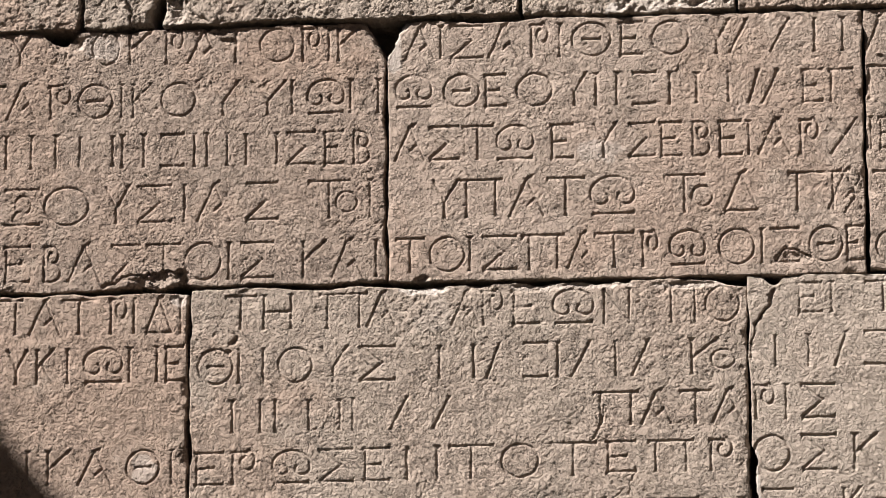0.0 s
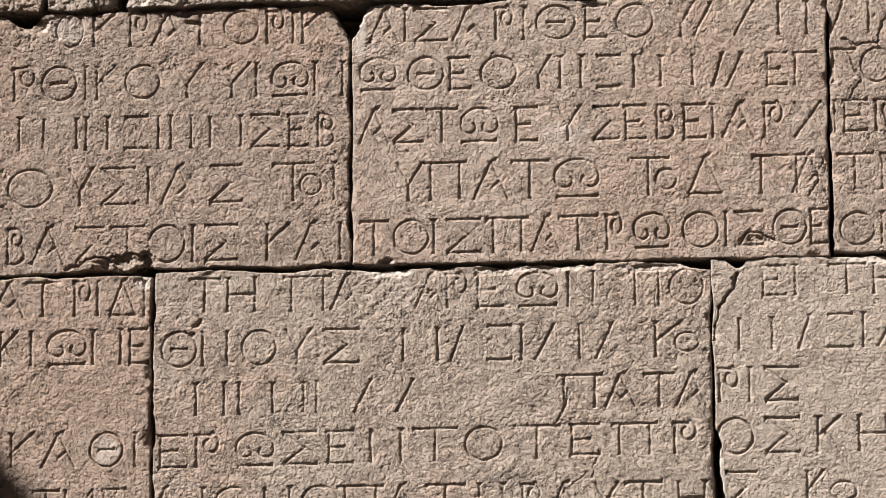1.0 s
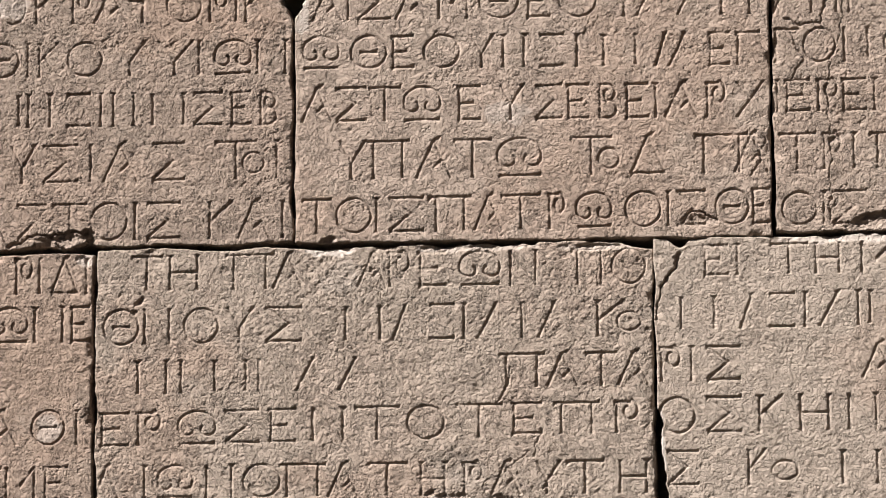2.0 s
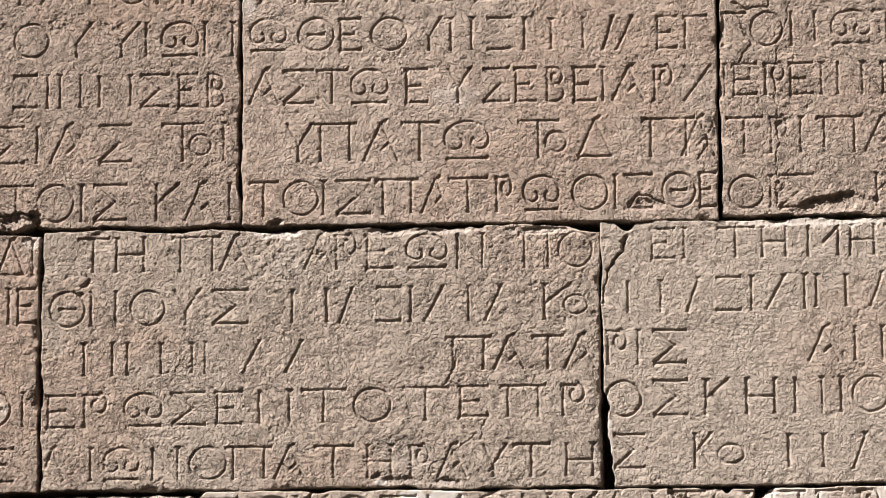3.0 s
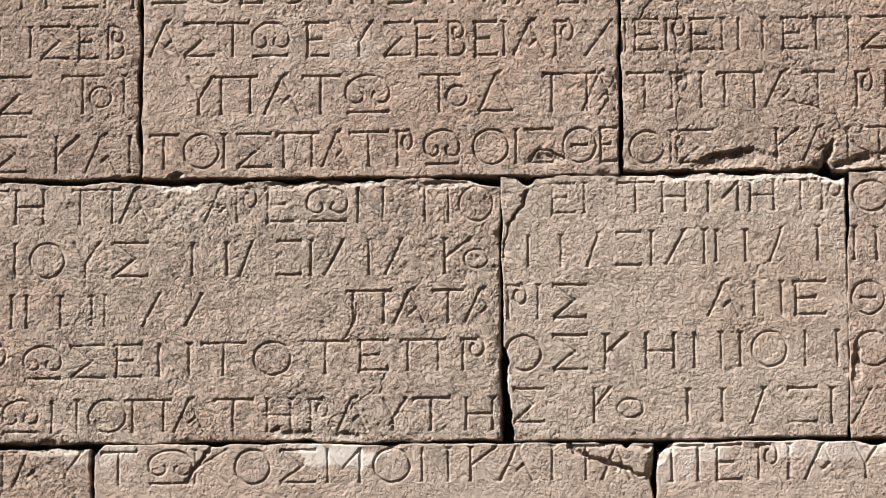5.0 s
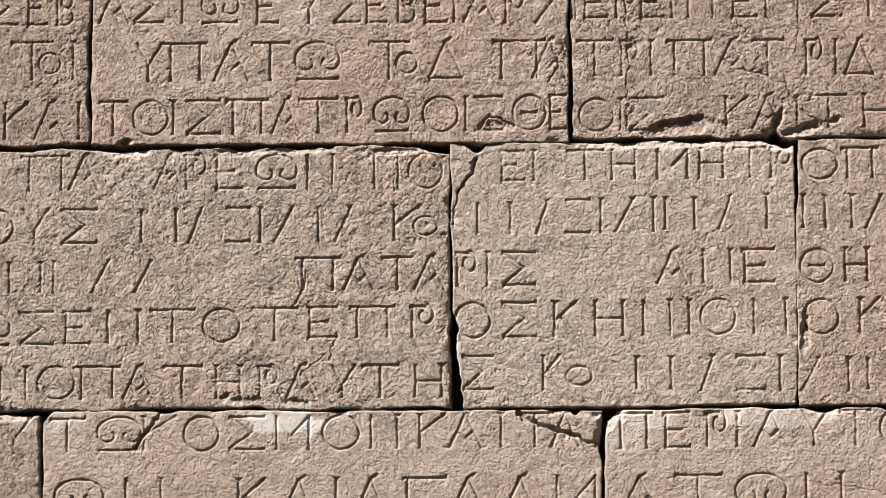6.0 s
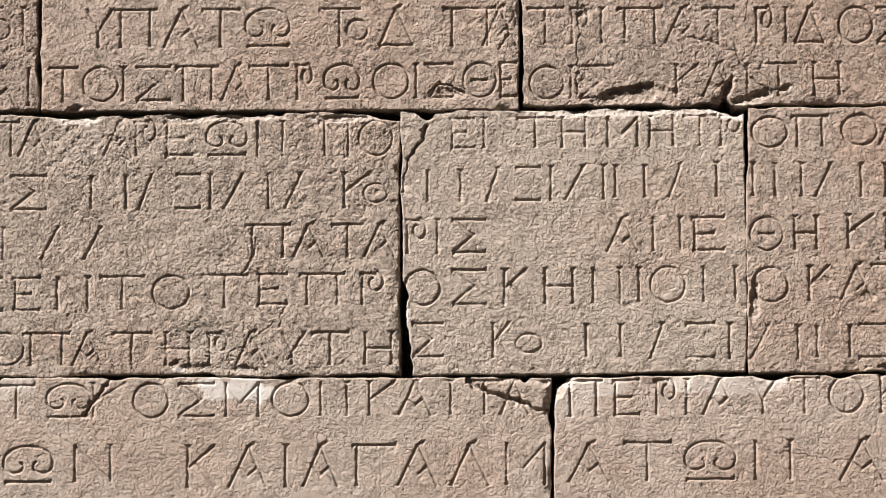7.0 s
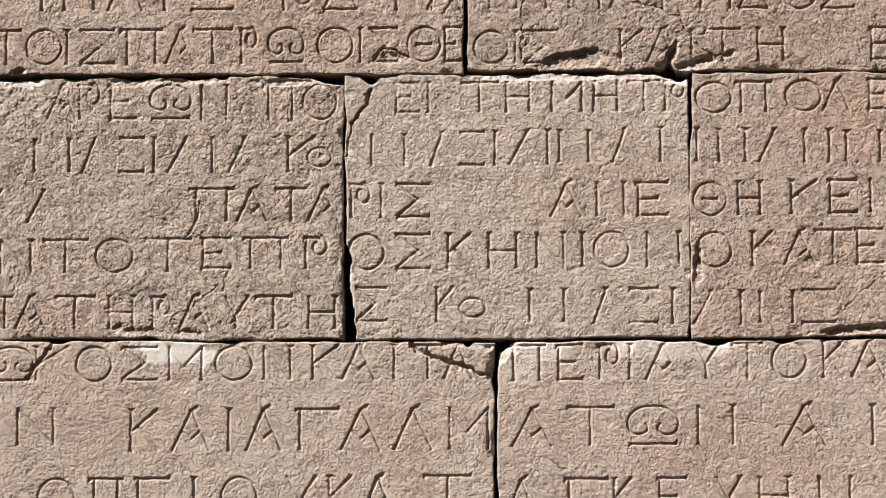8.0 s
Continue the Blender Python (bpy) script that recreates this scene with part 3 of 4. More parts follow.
inscribe("E", (-1.842, 2.445), (-0.621, 2.441), 0.075, [("Λ", -1.880, -1.821), ("Ι", -1.768, -1.752), ("Ω", -1.731, -1.645), ("Ν", -1.622, -1.548), ("Ο", -1.530, -1.440), ("Π", -1.444, -1.336), ("Α", -1.332, -1.258), ("Τ", -1.237, -1.146), ("Η", -1.119, -1.051), ("Ρ", -1.017, -0.968), ("Α", -0.952, -0.882), ("Υ", -0.848, -0.793), ("Τ", -0.777, -0.692), ("Η", -0.661, -0.586)])
inscribe("F", (-0.432, 2.939), (0.191, 2.940), 0.070, [("Ε", -0.459, -0.401), ("Ι", -0.388, -0.372), ("Τ", -0.305, -0.219), ("Η", -0.207, -0.140), ("Μ", -0.102, -0.021), ("Η", -0.006, 0.061), ("Τ", 0.077, 0.155), ("Ρ", 0.160, 0.212)])
inscribe("F", (-0.471, 2.813), (0.151, 2.822), 0.079, [("o", -0.515, -0.429), ("d", -0.377, -0.329), ("h", -0.311, -0.248), ("i", -0.235, -0.219), ("d", -0.198, -0.123), ("i", -0.114, -0.098), ("o", -0.084, -0.007), ("d", 0.040, 0.092), ("i", 0.110, 0.197)])
inscribe("F", (-0.536, 2.696), (0.131, 2.697), 0.078, [("Ρ", -0.562, -0.509), ("Ι", -0.496, -0.480), ("Σ", -0.454, -0.377), ("Α", -0.100, -0.028), ("Ν", -0.001, 0.076), ("Ε", 0.094, 0.170)])
inscribe("F", (-0.522, 2.576), (0.156, 2.580), 0.081, [("Ο", -0.565, -0.481), ("Σ", -0.455, -0.377), ("Κ", -0.341, -0.282), ("Η", -0.249, -0.170), ("Ν", -0.139, -0.063), ("Ι", -0.035, -0.019), ("Ο", -0.003, 0.080), ("Ν", 0.111, 0.202)])
inscribe("F", (-0.509, 2.456), (0.174, 2.450), 0.080, [("Σ", -0.546, -0.476), ("Κ", -0.365, -0.321), ("ο", -0.313, -0.246), ("o", -0.153, -0.064), ("d", -0.006, 0.048), ("h", 0.075, 0.149), ("i", 0.171, 0.186)])
inscribe("G", (0.275, 2.934), (0.643, 2.939), 0.071, [("Ο", 0.232, 0.316), ("Π", 0.324, 0.408), ("Ο", 0.437, 0.522), ("Λ", 0.524, 0.586), ("Ε", 0.625, 0.682)])
inscribe("G", (0.235, 2.822), (0.615, 2.817), 0.076, [("i", 0.228, 0.243), ("i", 0.250, 0.322), ("i", 0.339, 0.355), ("d", 0.373, 0.440), ("n", 0.471, 0.549), ("o", 0.572, 0.659)])
inscribe("G", (0.264, 2.696), (0.633, 2.702), 0.077, [("Θ", 0.225, 0.304), ("Η", 0.323, 0.385), ("Κ", 0.444, 0.509), ("Ε", 0.532, 0.601), ("Ν", 0.624, 0.691)])
inscribe("G", (0.272, 2.577), (0.625, 2.585), 0.080, [("Ο", 0.231, 0.314), ("Κ", 0.356, 0.407), ("Α", 0.430, 0.505), ("Τ", 0.501, 0.587), ("Ε", 0.593, 0.659)])
inscribe("G", (0.251, 2.446), (0.520, 2.449), 0.077, [("d", 0.221, 0.293), ("i", 0.326, 0.341), ("o", 0.372, 0.456), ("h", 0.467, 0.552)])
inscribe("H", (-1.758, 2.321), (-1.573, 2.319), 0.081, [("Τ", -1.764, -1.692), ("Α", -1.705, -1.637), ("Υ", -1.615, -1.544)])
inscribe("I", (-1.464, 2.321), (-1.177, 2.325), 0.078, [("Τ", -1.498, -1.415), ("Ω", -1.389, -1.284), ("Κ", -1.287, -1.201)])
inscribe("I", (-1.150, 2.322), (-0.380, 2.325), 0.078, [("Ο", -1.188, -1.104), ("Σ", -1.083, -1.001), ("Μ", -0.980, -0.892), ("Ο", -0.869, -0.782), ("Ν", -0.763, -0.688), ("Κ", -0.651, -0.584), ("Α", -0.579, -0.501), ("Ι", -0.465, -0.450), ("Τ", -0.423, -0.339), ("Α", -0.346, -0.279)])
inscribe("I", (-1.430, 2.174), (-1.273, 2.176), 0.084, [("Ω", -1.487, -1.369), ("Ν", -1.330, -1.228)])
inscribe("I", (-1.285, 2.161), (-0.284, 2.164), 0.095, [("Κ", -1.067, -0.997), ("Α", -0.966, -0.878), ("Ι", -0.843, -0.828), ("Α", -0.798, -0.715), ("Γ", -0.683, -0.584), ("Α", -0.581, -0.488), ("Λ", -0.460, -0.370), ("Μ", -0.339, -0.236)])
inscribe("I", (-1.231, 2.006), (-0.329, 2.012), 0.093, [("Ο", -1.273, -1.187), ("Π", -1.156, -1.076), ("Γ", -1.050, -0.970), ("Ι", -0.922, -0.907), ("Ο", -0.854, -0.769), ("Υ", -0.704, -0.637), ("Κ", -0.611, -0.554), ("Α", -0.534, -0.457), ("Τ", -0.390, -0.282)])
inscribe("J", (-0.155, 2.320), (0.608, 2.325), 0.081, [("Π", -0.200, -0.112), ("Ε", -0.089, -0.026), ("Ρ", 0.006, 0.058), ("Ι", 0.072, 0.087), ("Α", 0.114, 0.194), ("Υ", 0.225, 0.282), ("Τ", 0.312, 0.381), ("Ο", 0.400, 0.481), ("Κ", 0.514, 0.563), ("Α", 0.581, 0.657)])
inscribe("J", (-0.142, 2.170), (0.274, 2.174), 0.088, [("Α", -0.191, -0.097), ("Τ", -0.064, 0.042), ("Ω", 0.070, 0.190), ("Ν", 0.224, 0.323)])
inscribe("J", (0.475, 2.171), (0.539, 2.171), 0.091, [("Α", 0.422, 0.524), ("Ι", 0.621, 0.636)])
inscribe("J", (-0.175, 2.009), (0.604, 2.014), 0.087, [("Α", -0.203, -0.134), ("Γ", -0.070, 0.028), ("Κ", 0.038, 0.082), ("Ε", 0.138, 0.207), ("Υ", 0.273, 0.329), ("Η", 0.364, 0.444), ("Ν", 0.498, 0.584)])

# ---- damage: missing pieces of the outlines, broken-out places, cracks and pale patches ----
LEFT_SIDE, RIGHT_SIDE, FOOT, HEAD = 1, 2, 3, 4
notch("A", RIGHT_SIDE, 3.668, 0.100, 0.052, True)
bevel("A", (-1.415, 3.565), (-1.490, 3.664), 0.7, 0.1)
notch("A", HEAD, -2.190, 0.062, 0.028)
spall("A", -2.185, 3.640, 0.050, 0.030, 0.024, -15, 0.0)
notch("A", FOOT, -1.905, 0.045, 0.014)
notch("A", FOOT, -2.02, 0.060, 0.006)
notch("B", LEFT_SIDE, 3.662, 0.095, 0.040, True)
bevel("B", (-1.350, 3.662), (-1.412, 3.570), 0.8, 0.7)
notch("B", HEAD, -1.20, 0.14, 0.008)
notch("C", FOOT, 0.172, 0.014, 0.016, True)
notch("C", FOOT, 0.15, 0.08, 0.004)
notch("E", HEAD, -0.600, 0.060, 0.012)
notch("E", HEAD, -1.345, 0.060, 0.005)
notch("E", HEAD, -0.86, 0.030, 0.007)
notch("E", FOOT, -1.03, 0.060, 0.006)
notch("F", LEFT_SIDE, 2.410, 0.225, 0.026, True)
notch("F", LEFT_SIDE, 2.58, 0.040, 0.008)
notch("F", HEAD, -0.505, 0.032, 0.020)
notch("F", HEAD, 0.195, 0.060, 0.015)
notch("I", HEAD, -1.515, 0.030, 0.026)
notch("I", HEAD, -1.228, 0.030, 0.005)
notch("I", HEAD, -0.292, 0.014, 0.010)
notch("I", RIGHT_SIDE, 2.335, 0.035, 0.006)
bevel("J", (-0.160, 2.418), (-0.226, 2.340), 0.8, 0.35)
notch("J", HEAD, -0.222, 0.030, 0.020)
notch("J", HEAD, 0.270, 0.050, 0.011)
notch("J", HEAD, 0.42, 0.050, 0.008)
notch("K2", RIGHT_SIDE, 3.69, 0.060, 0.014)
notch("K3", LEFT_SIDE, 3.72, 0.060, 0.012)
bevel("K2", (-1.985, 3.66), (-1.960, 3.78), 1.0, 0.0)
notch("K1", RIGHT_SIDE, 3.66, 0.050, 0.010)
spall("A", -2.106, 3.622, 0.058, 0.036, 0.005, -10, 0.3)
spall("A", -1.790, 3.622, 0.024, 0.012, 0.009, -15, 0.0)
spall("A", -1.955, 3.052, 0.080, 0.024, 0.015, 6, 0.05)
spall("A", -1.895, 3.044, 0.036, 0.016, 0.020, 35, 0.0)
crack("A", [(-2.095, 3.042), (-2.050, 3.058), (-2.022, 3.067), (-1.966, 3.073), (-1.937, 3.074), (-1.905, 3.064)], 0.0028, 0.009)
crack("A", [(-1.975, 3.050), (-1.955, 3.036)], 0.0028, 0.008)
spall("D", -1.903, 3.008, 0.026, 0.020, 0.007, 0, 0.45)
spall("E", -1.775, 2.905, 0.015, 0.009, 0.010, 40, 0.0)
spall("E", -1.790, 2.880, 0.010, 0.006, 0.008, 0, 0.0)
spall("B", -0.472, 3.062, 0.038, 0.026, 0.008, 0, 0.05)
crack("B", [(-0.512, 3.062), (-0.490, 3.080), (-0.468, 3.092), (-0.448, 3.080), (-0.427, 3.070)], 0.0025, 0.008)
spall("B", -1.33, 3.036, 0.03, 0.012, 0.012, 20, 0.2)
crack("B", [(-0.345, 3.28), (-0.325, 3.22), (-0.304, 3.17)], 0.0025, 0.003)
crack("B", [(-0.31, 3.26), (-0.345, 3.17)], 0.0025, 0.003)
spall("C", -0.029, 3.054, 0.100, 0.026, 0.011, 6, 0.05)
spall("C", -0.055, 3.072, 0.058, 0.008, 0.014, 10, 0.0)
spall("C", 0.176, 3.067, 0.044, 0.014, 0.030, 62, 0.0)
spall("C", 0.239, 3.048, 0.062, 0.016, 0.014, 12, 0.15)
spall("C", 0.310, 3.070, 0.020, 0.009, 0.010, 25, 0.0)
crack("C", [(-0.131, 3.60), (-0.131, 3.54), (-0.143, 3.48), (-0.162, 3.434), (-0.168, 3.367), (-0.162, 3.287), (-0.161, 3.183), (-0.168, 3.06)], 0.0013, 0.0045)
crack("C", [(-0.265, 3.540), (-0.230, 3.520), (-0.187, 3.524), (-0.166, 3.574), (-0.15, 3.62)], 0.0025, 0.006)
crack("C", [(-0.25, 3.50), (-0.225, 3.44), (-0.25, 3.40)], 0.002, 0.004)
crack("C", [(0.086, 3.192), (0.123, 3.185), (0.149, 3.178), (0.195, 3.161), (0.211, 3.125), (0.227, 3.105), (0.246, 3.085), (0.274, 3.073), (0.310, 3.068)], 0.0016, 0.0045)
crack("C", [(0.004, 3.404), (0.065, 3.333), (0.110, 3.282), (0.142, 3.263)], 0.0012, 0.0035)
crack("C", [(0.219, 3.357), (0.230, 3.290), (0.225, 3.231)], 0.0012, 0.003)
spall("C", -0.15, 3.25, 0.035, 0.012, 0.006, 20, 0.1)
spall("D", -1.988, 2.610, 0.034, 0.036, 0.0012, 0, 0.35)
spall("E", -1.325, 3.018, 0.075, 0.016, 0.009, 0, 0.55)
spall("E", -0.98, 3.016, 0.16, 0.010, 0.008, 0, 0.3)
spall("E", -0.70, 3.012, 0.09, 0.010, 0.008, 0, 0.3)
spall("E", -1.035, 2.434, 0.060, 0.014, 0.006, 0, 0.1)
spall("E", -0.93, 2.430, 0.040, 0.012, 0.009, 0, 0.2)
spall("E", -1.30, 2.96, 0.05, 0.05, 0.003, 0, 0.15)
spall("E", -1.00, 2.49, 0.05, 0.04, 0.002, 0, 0.1)
crack("E", [(-0.905, 2.735), (-0.913, 2.699), (-0.939, 2.656)], 0.0020, 0.0045)
crack("E", [(-0.972, 2.457), (-0.961, 2.470), (-0.941, 2.479), (-0.913, 2.498), (-0.892, 2.517), (-0.863, 2.541)], 0.0012, 0.0035)
crack("E", [(-0.850, 2.530), (-0.844, 2.554), (-0.835, 2.593)], 0.0012, 0.0035)
spall("E", -1.091, 2.447, 0.018, 0.010, 0.009, 30, 0.0)
pale("E", -1.080, 2.433, 0.016, 0.010, 0.9)
crack("F", [(-0.518, 2.990), (-0.528, 2.955), (-0.545, 2.930), (-0.556, 2.915)], 0.0034, 0.014)
crack("F", [(-0.556, 2.915), (-0.562, 2.880), (-0.568, 2.835)], 0.0018, 0.008)
spall("F", -0.548, 3.022, 0.020, 0.010, 0.010, 0, 0.1)
spall("F", -0.555, 2.985, 0.014, 0.010, 0.004, 0, 0.0)
spall("F", -0.05, 3.022, 0.24, 0.016, 0.010, 0, 0.45)
spall("F", 0.18, 3.016, 0.06, 0.016, 0.014, -15, 0.7)
spall("G", 0.235, 2.575, 0.014, 0.05, 0.014, 0, 0.1)
crack("G", [(0.546, 2.464), (0.580, 2.495), (0.612, 2.522), (0.646, 2.550), (0.662, 2.564)], 0.0012, 0.0022)
spall("G", 0.60, 2.432, 0.10, 0.014, 0.016, 5, 0.1)
spall("G", 0.484, 2.585, 0.030, 0.022, 0.005, 0, 0.0)
spall("G", 0.40, 2.62, 0.025, 0.018, 0.004, 0, 0.0)
crack("I", [(-1.225, 2.42), (-1.250, 2.395), (-1.284, 2.351), (-1.30, 2.33)], 0.0042, 0.010)
pale("I", -0.949, 2.390, 0.085, 0.034, 0.95)
pale("I", -1.46, 2.40, 0.06, 0.03, 0.35)
crack("I", [(-0.42, 2.405), (-0.37, 2.375), (-0.328, 2.364), (-0.28, 2.345), (-0.238, 2.328)], 0.0045, 0.012)
spall("I", -0.30, 2.405, 0.09, 0.012, 0.010, -8, 0.1)
spall("I", -0.235, 2.34, 0.012, 0.03, 0.016, 0, 0.1)
pale("J", -0.19, 2.37, 0.05, 0.06, 0.3)
pale("B", -1.395, 3.60, 0.02, 0.06, 0.5)
pale("B", -0.915, 3.335, 0.05, 0.03, 0.28)
pale("F", -0.565, 2.53, 0.018, 0.12, 0.6)
pale("J", -0.14, 2.39, 0.09, 0.03, 0.5)
pale("J", 0.17, 2.39, 0.16, 0.025, 0.5)
spall("J", 0.275, 2.410, 0.040, 0.014, 0.018, 0, 0.3)
crack("J", [(0.265, 2.235), (0.317, 2.235), (0.36, 2.222), (0.406, 2.215), (0.47, 2.225)], 0.0013, 0.002)
crack("J", [(-0.102, 2.134), (-0.085, 2.124), (-0.059, 2.116)], 0.0018, 0.004)
pale("H", -1.56, 2.395, 0.05, 0.03, 0.4)
spall("H", -1.60, 2.405, 0.10, 0.012, 0.012, 0, 0.3)
spall("K3", -1.94, 3.69, 0.05, 0.05, 0.020, -60, 0.2)
spall("K4", -0.745, 3.690, 0.160, 0.040, 0.026, 0, 0.3)
spall("K4", -0.675, 3.677, 0.030, 0.012, 0.024, 10, 0.0)
pale("K4", -0.868, 3.672, 0.028, 0.016, 0.7)
crack("K2", [(-2.042, 3.750), (-2.039, 3.730), (-2.030, 3.705), (-2.034, 3.690), (-2.028, 3.672)], 0.0030, 0.014)
crack("K3", [(-1.939, 3.719), (-1.884, 3.701), (-1.839, 3.669)], 0.0022, 0.008)

worn("A", -2.20, 3.58, 0.10, 0.05, 0.6)
worn("A", -1.45, 3.45, 0.05, 0.12, 0.5)
worn("A", -1.50, 3.22, 0.09, 0.07, 0.3)
worn("A", -1.95, 3.07, 0.14, 0.04, 0.5)
worn("A", -2.32, 3.20, 0.06, 0.10, 0.4)
worn("B", -1.375, 3.58, 0.05, 0.06, 0.5)
worn("B", -0.45, 3.065, 0.08, 0.04, 0.6)
worn("B", -1.37, 3.30, 0.04, 0.10, 0.4)
worn("B", -0.34, 3.21, 0.05, 0.08, 0.4)
worn("C", -0.20, 3.45, 0.12, 0.22, 0.2)
worn("C", -0.05, 3.08, 0.16, 0.06, 0.55)
worn("C", 0.17, 3.12, 0.11, 0.09, 0.5)
worn("D", -1.91, 2.68, 0.03, 0.12, 0.5)
worn("E", -1.31, 2.97, 0.14, 0.06, 0.7)
worn("E", -0.72, 2.97, 0.17, 0.07, 0.5)
worn("E", -1.00, 2.49, 0.14, 0.07, 0.55)
worn("E", -0.64, 2.86, 0.07, 0.07, 0.5)
worn("E", -1.60, 2.50, 0.16, 0.07, 0.3)
worn("E", -1.84, 2.90, 0.05, 0.10, 0.4)
worn("F", -0.47, 2.96, 0.10, 0.07, 0.6)
worn("F", -0.48, 2.50, 0.10, 0.08, 0.5)
worn("F", 0.17, 2.98, 0.06, 0.05, 0.5)
worn("G", 0.26, 2.57, 0.05, 0.10, 0.7)
worn("G", 0.48, 2.58, 0.12, 0.06, 0.5)
worn("G", 0.62, 2.46, 0.12, 0.05, 0.5)
worn("I", -0.33, 2.37, 0.11, 0.05, 0.45)
worn("I", -1.24, 2.37, 0.06, 0.05, 0.4)
worn("I", -0.33, 2.20, 0.06, 0.10, 0.3)
worn("J", 0.02, 2.39, 0.12, 0.03, 0.4)
worn("J", 0.26, 2.38, 0.13, 0.05, 0.55)
worn("H", -1.70, 2.37, 0.20, 0.06, 0.4)
stain("A", -1.62, 3.58, 0.22, 0.10, 0.9)
stain("A", -2.28, 3.40, 0.14, 0.30, 0.7)
stain("A", -2.00, 3.17, 0.30, 0.12, 0.4)
stain("B", -0.55, 3.35, 0.26, 0.26, 0.6)
stain("B", -0.70, 3.14, 0.34, 0.12, 0.6)
stain("B", -1.36, 3.12, 0.12, 0.12, 0.6)
stain("C", 0.45, 3.30, 0.26, 0.28, 0.8)
stain("C", -0.05, 3.30, 0.12, 0.10, 0.4)
stain("D", -2.20, 2.75, 0.40, 0.26, 0.7)
stain("E", -1.76, 2.66, 0.18, 0.26, 0.6)
stain("E", -1.25, 2.46, 0.18, 0.08, 0.5)
stain("E", -0.64, 2.98, 0.05, 0.06, 0.3)
stain("F", 0.02, 2.78, 0.20, 0.14, 0.35)
stain("G", 0.60, 2.92, 0.18, 0.14, 0.95)
stain("G", 0.50, 2.60, 0.20, 0.16, 0.6)
stain("H", -1.90, 2.30, 0.35, 0.14, 0.8)
stain("I", -1.15, 2.22, 0.32, 0.14, 0.45)
stain("I", -0.45, 2.18, 0.18, 0.12, 0.6)
stain("J", 0.30, 2.15, 0.32, 0.12, 0.6)
stain("K1", -2.40, 3.75, 0.25, 0.14, 0.8)

# ---- the inscribed blocks ----
TAN, PINK, BUFF = (0.286, 0.233, 0.193), (0.285, 0.222, 0.182), (0.294, 0.247, 0.208)
CARVED = "worn squared limestone block with carved Greek letters"
# Fall-off of light to the left is partly put into A's and D's tints
stone_block("A", (-2.72, -2.72), (-1.417, -1.417), (3.032, 3.038), (3.662, 3.658), 0.00175, wall, (0.261, 0.201, 0.164), 0.002, 1.0, True, CARVED + ", broken at two upper corners")
stone_block("B", (-1.409, -1.409), (-0.300, -0.2995), (3.034, 3.028), (3.657, 3.646), 0.00175, wall, (0.297, 0.233, 0.192), 0.004, 0.9, True, CARVED + ", a crack at its lower edge")
stone_block("C", (-0.293, -0.293), (0.95, 0.95), (3.036, 3.028), (3.650, 3.642), 0.00175, wall, PINK, 0.001, 1.0, True, "cracked limestone block with carved Greek letters and a broken lower edge")
stone_block("D", (-2.60, -2.60), (-1.886, -1.888), (2.419, 2.419), (3.027, 3.023), 0.00175, wall, (0.262, 0.199, 0.160), 0.002, 0.9, True, CARVED + " above and below a blank band")
stone_block("E", (-1.877, -1.880), (-0.576, -0.576), (2.420, 2.416), (3.028, 3.021), 0.00175, wall, (0.300, 0.242, 0.200), 0.000, 1.0, True, "rough greyish limestone block with five carved lines of Greek letters")
stone_block("F", (-0.566, -0.572), (0.216, 0.218), (2.414, 2.419), (3.028, 3.025), 0.00175, wall, (0.310, 0.254, 0.212), 0.001, 0.8, True, CARVED + ", a wide open joint beside it")
stone_block("G", (0.219, 0.222), (0.95, 0.95), (2.415, 2.422), (3.026, 3.025), 0.00175, wall, PINK, 0.003, 0.85, True, CARVED)
stone_block("H", (-2.50, -2.50), (-1.521, -1.521), (1.815, 1.815), (2.406, 2.406), 0.0025, wall, PINK, -0.004, 1.0, True, CARVED)
stone_block("I", (-1.513, -1.513), (-0.231, -0.229), (1.815, 1.815), (2.416, 2.408), 0.00175, wall, (0.298, 0.241, 0.201), 0.002, 0.68, True, CARVED + ", a smooth pale patch on its upper edge")
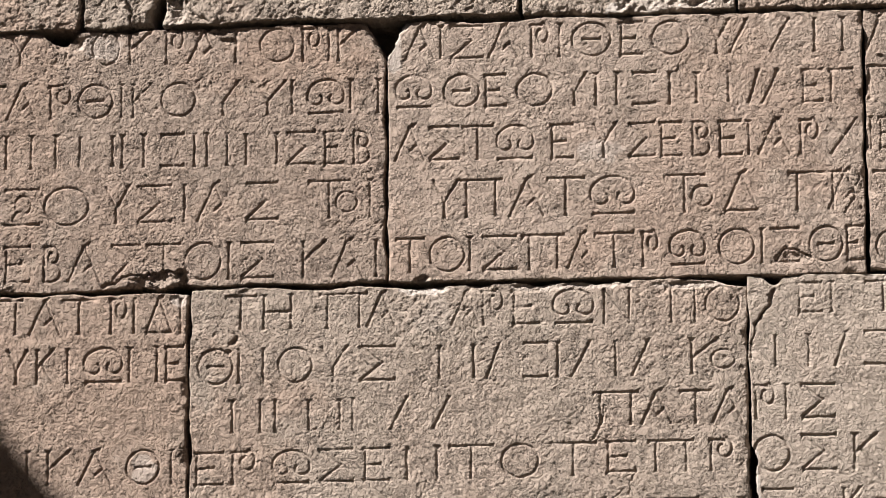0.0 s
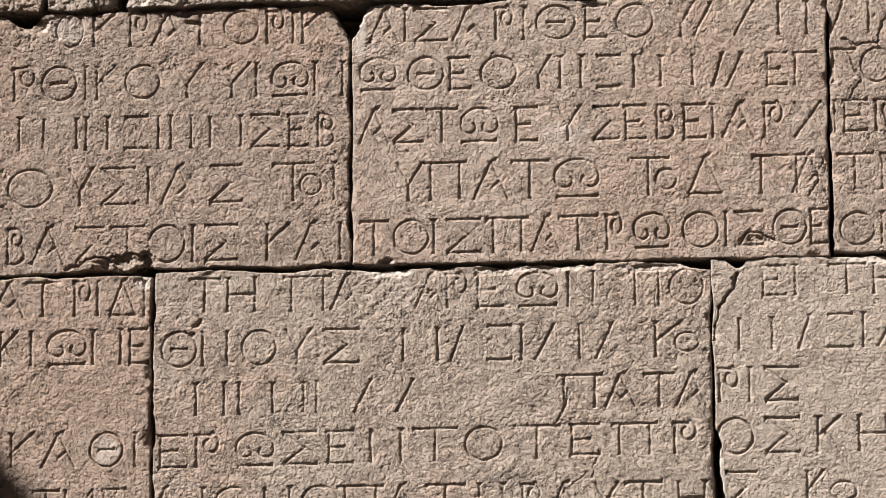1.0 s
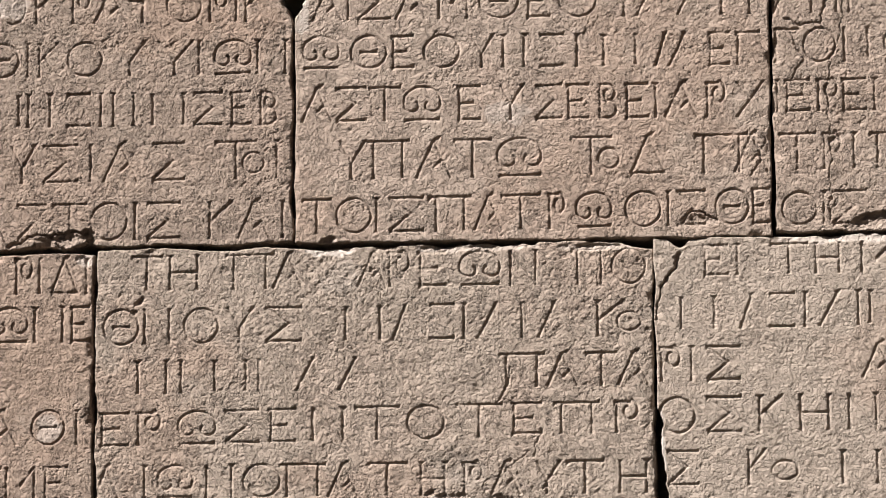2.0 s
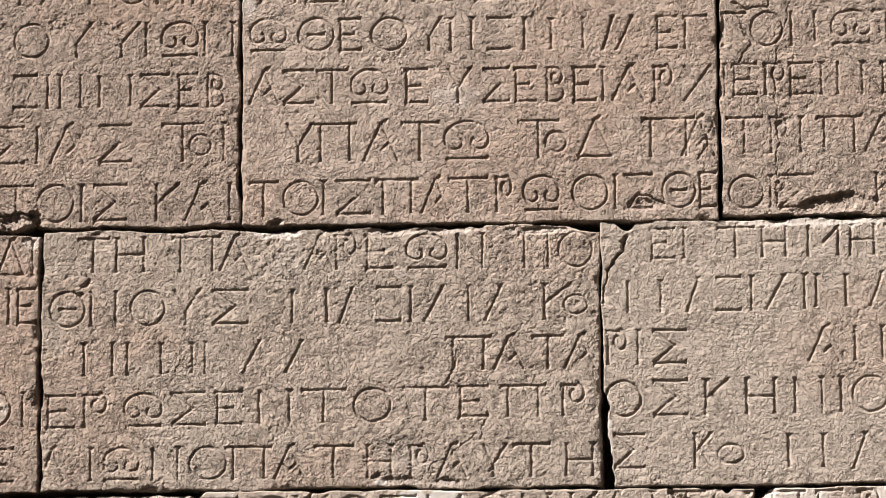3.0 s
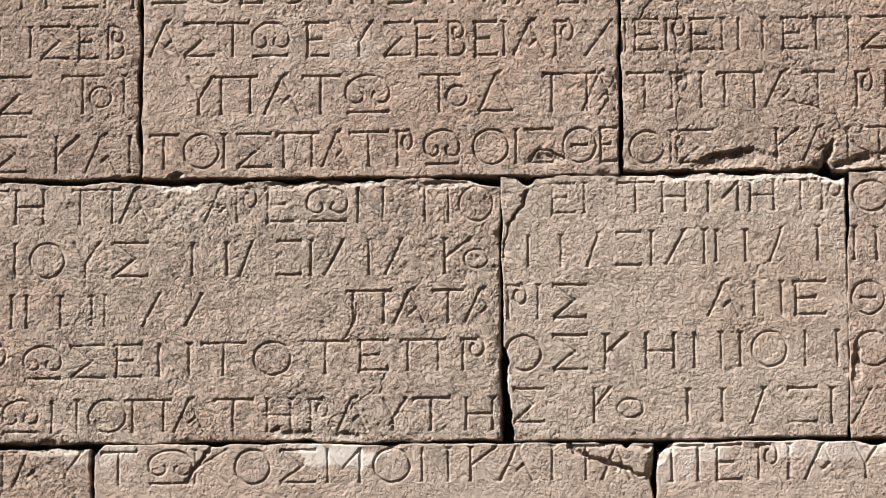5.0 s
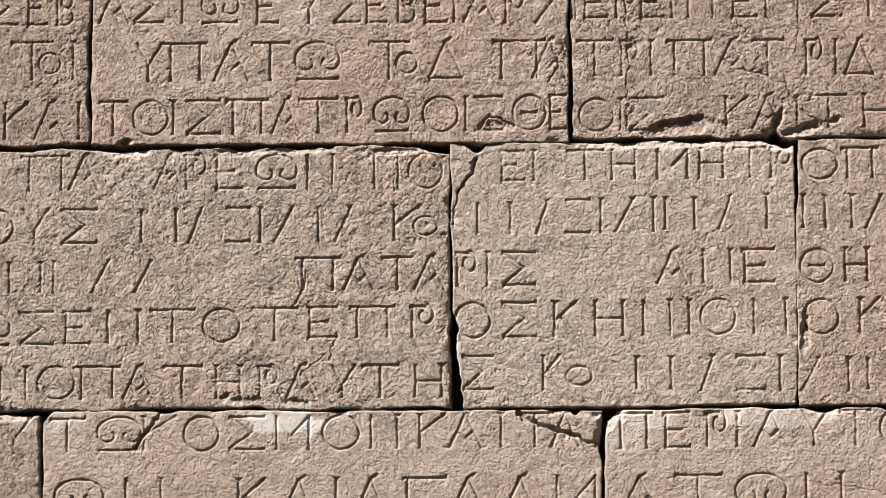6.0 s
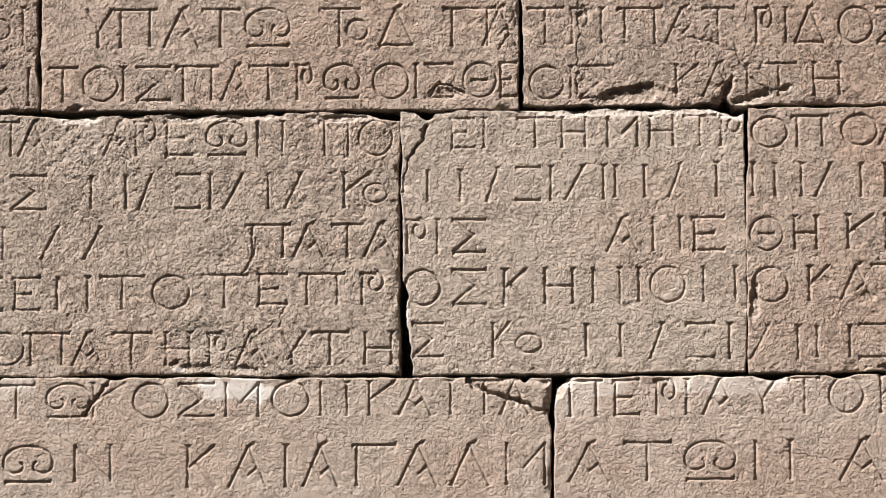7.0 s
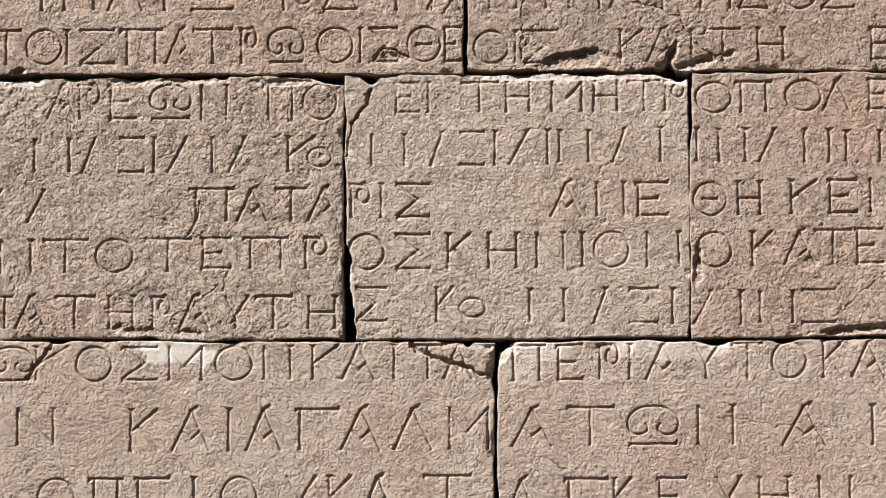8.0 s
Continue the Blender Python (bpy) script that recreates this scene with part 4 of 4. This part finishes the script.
stone_block("J", (-0.225, -0.220), (0.95, 0.95), (1.815, 1.815), (2.408, 2.413), 0.00175, wall, (0.296, 0.236, 0.197), 0.002, 0.68, True, CARVED + ", its upper corner broken and pale")
PLAIN = "rough limestone block of the course above the inscription"
stone_block("K1", (-2.80, -2.80), (-2.161, -2.161), (3.668, 3.668), (4.26, 4.26), 0.0022, wall, TAN, 0.0120, 2.1, True, PLAIN)
stone_block("K2", (-2.142, -2.142), (-1.968, -1.968), (3.668, 3.668), (4.26, 4.26), 0.0022, wall, TAN, 0.0105, 2.1, True, PLAIN)
stone_block("K3", (-1.955, -1.955), (-1.098, -1.098), (3.669, 3.664), (4.26, 4.26), 0.0022, wall, TAN, 0.0135, 2.1, True, PLAIN)
stone_block("K4", (-1.089, -1.089), (-0.592, -0.592), (3.660, 3.660), (4.26, 4.26), 0.0022, wall, TAN, 0.0105, 2.1, True, PLAIN)
stone_block("K5", (-0.582, -0.582), (0.95, 0.95), (3.657, 3.651), (4.26, 4.26), 0.0022, wall, PINK, 0.0090, 2.1, True, PLAIN)

# ---- the plain rest of the wall: courses to the ground, the sides and the top ----
rng = random.Random(4)
COURSES = [(0.0, 0.595), (0.605, 1.200), (1.210, 1.805), (1.815, 2.412), (2.424, 3.022), (3.040, 3.650), (3.668, 4.260), (4.270, 4.860)]
BUILT = {3: (-2.508, 0.958), 4: (-2.608, 0.958), 5: (-2.728, 0.958), 6: (-2.808, 0.958)}
for n, (low, high) in enumerate(COURSES):
    spans = [(-6.0, 2.9)] if n not in BUILT else [(-6.0, BUILT[n][0]), (BUILT[n][1], 2.9)]
    for a, b in spans:
        x = a
        while x < b - 0.05:
            end = x + rng.uniform(0.75, 1.25)
            end = b if b - end < 0.5 else end
            tint = [c * rng.uniform(0.94, 1.05) for c in rng.choice((TAN, PINK, BUFF))]
            stone_block("plain" + str(rng.randrange(99)), (x, x), (end - 0.008, end - 0.008), (low, low), (high, high), 0.03, wall, tint, rng.uniform(0, 0.006), 1.5, False)
            x = end
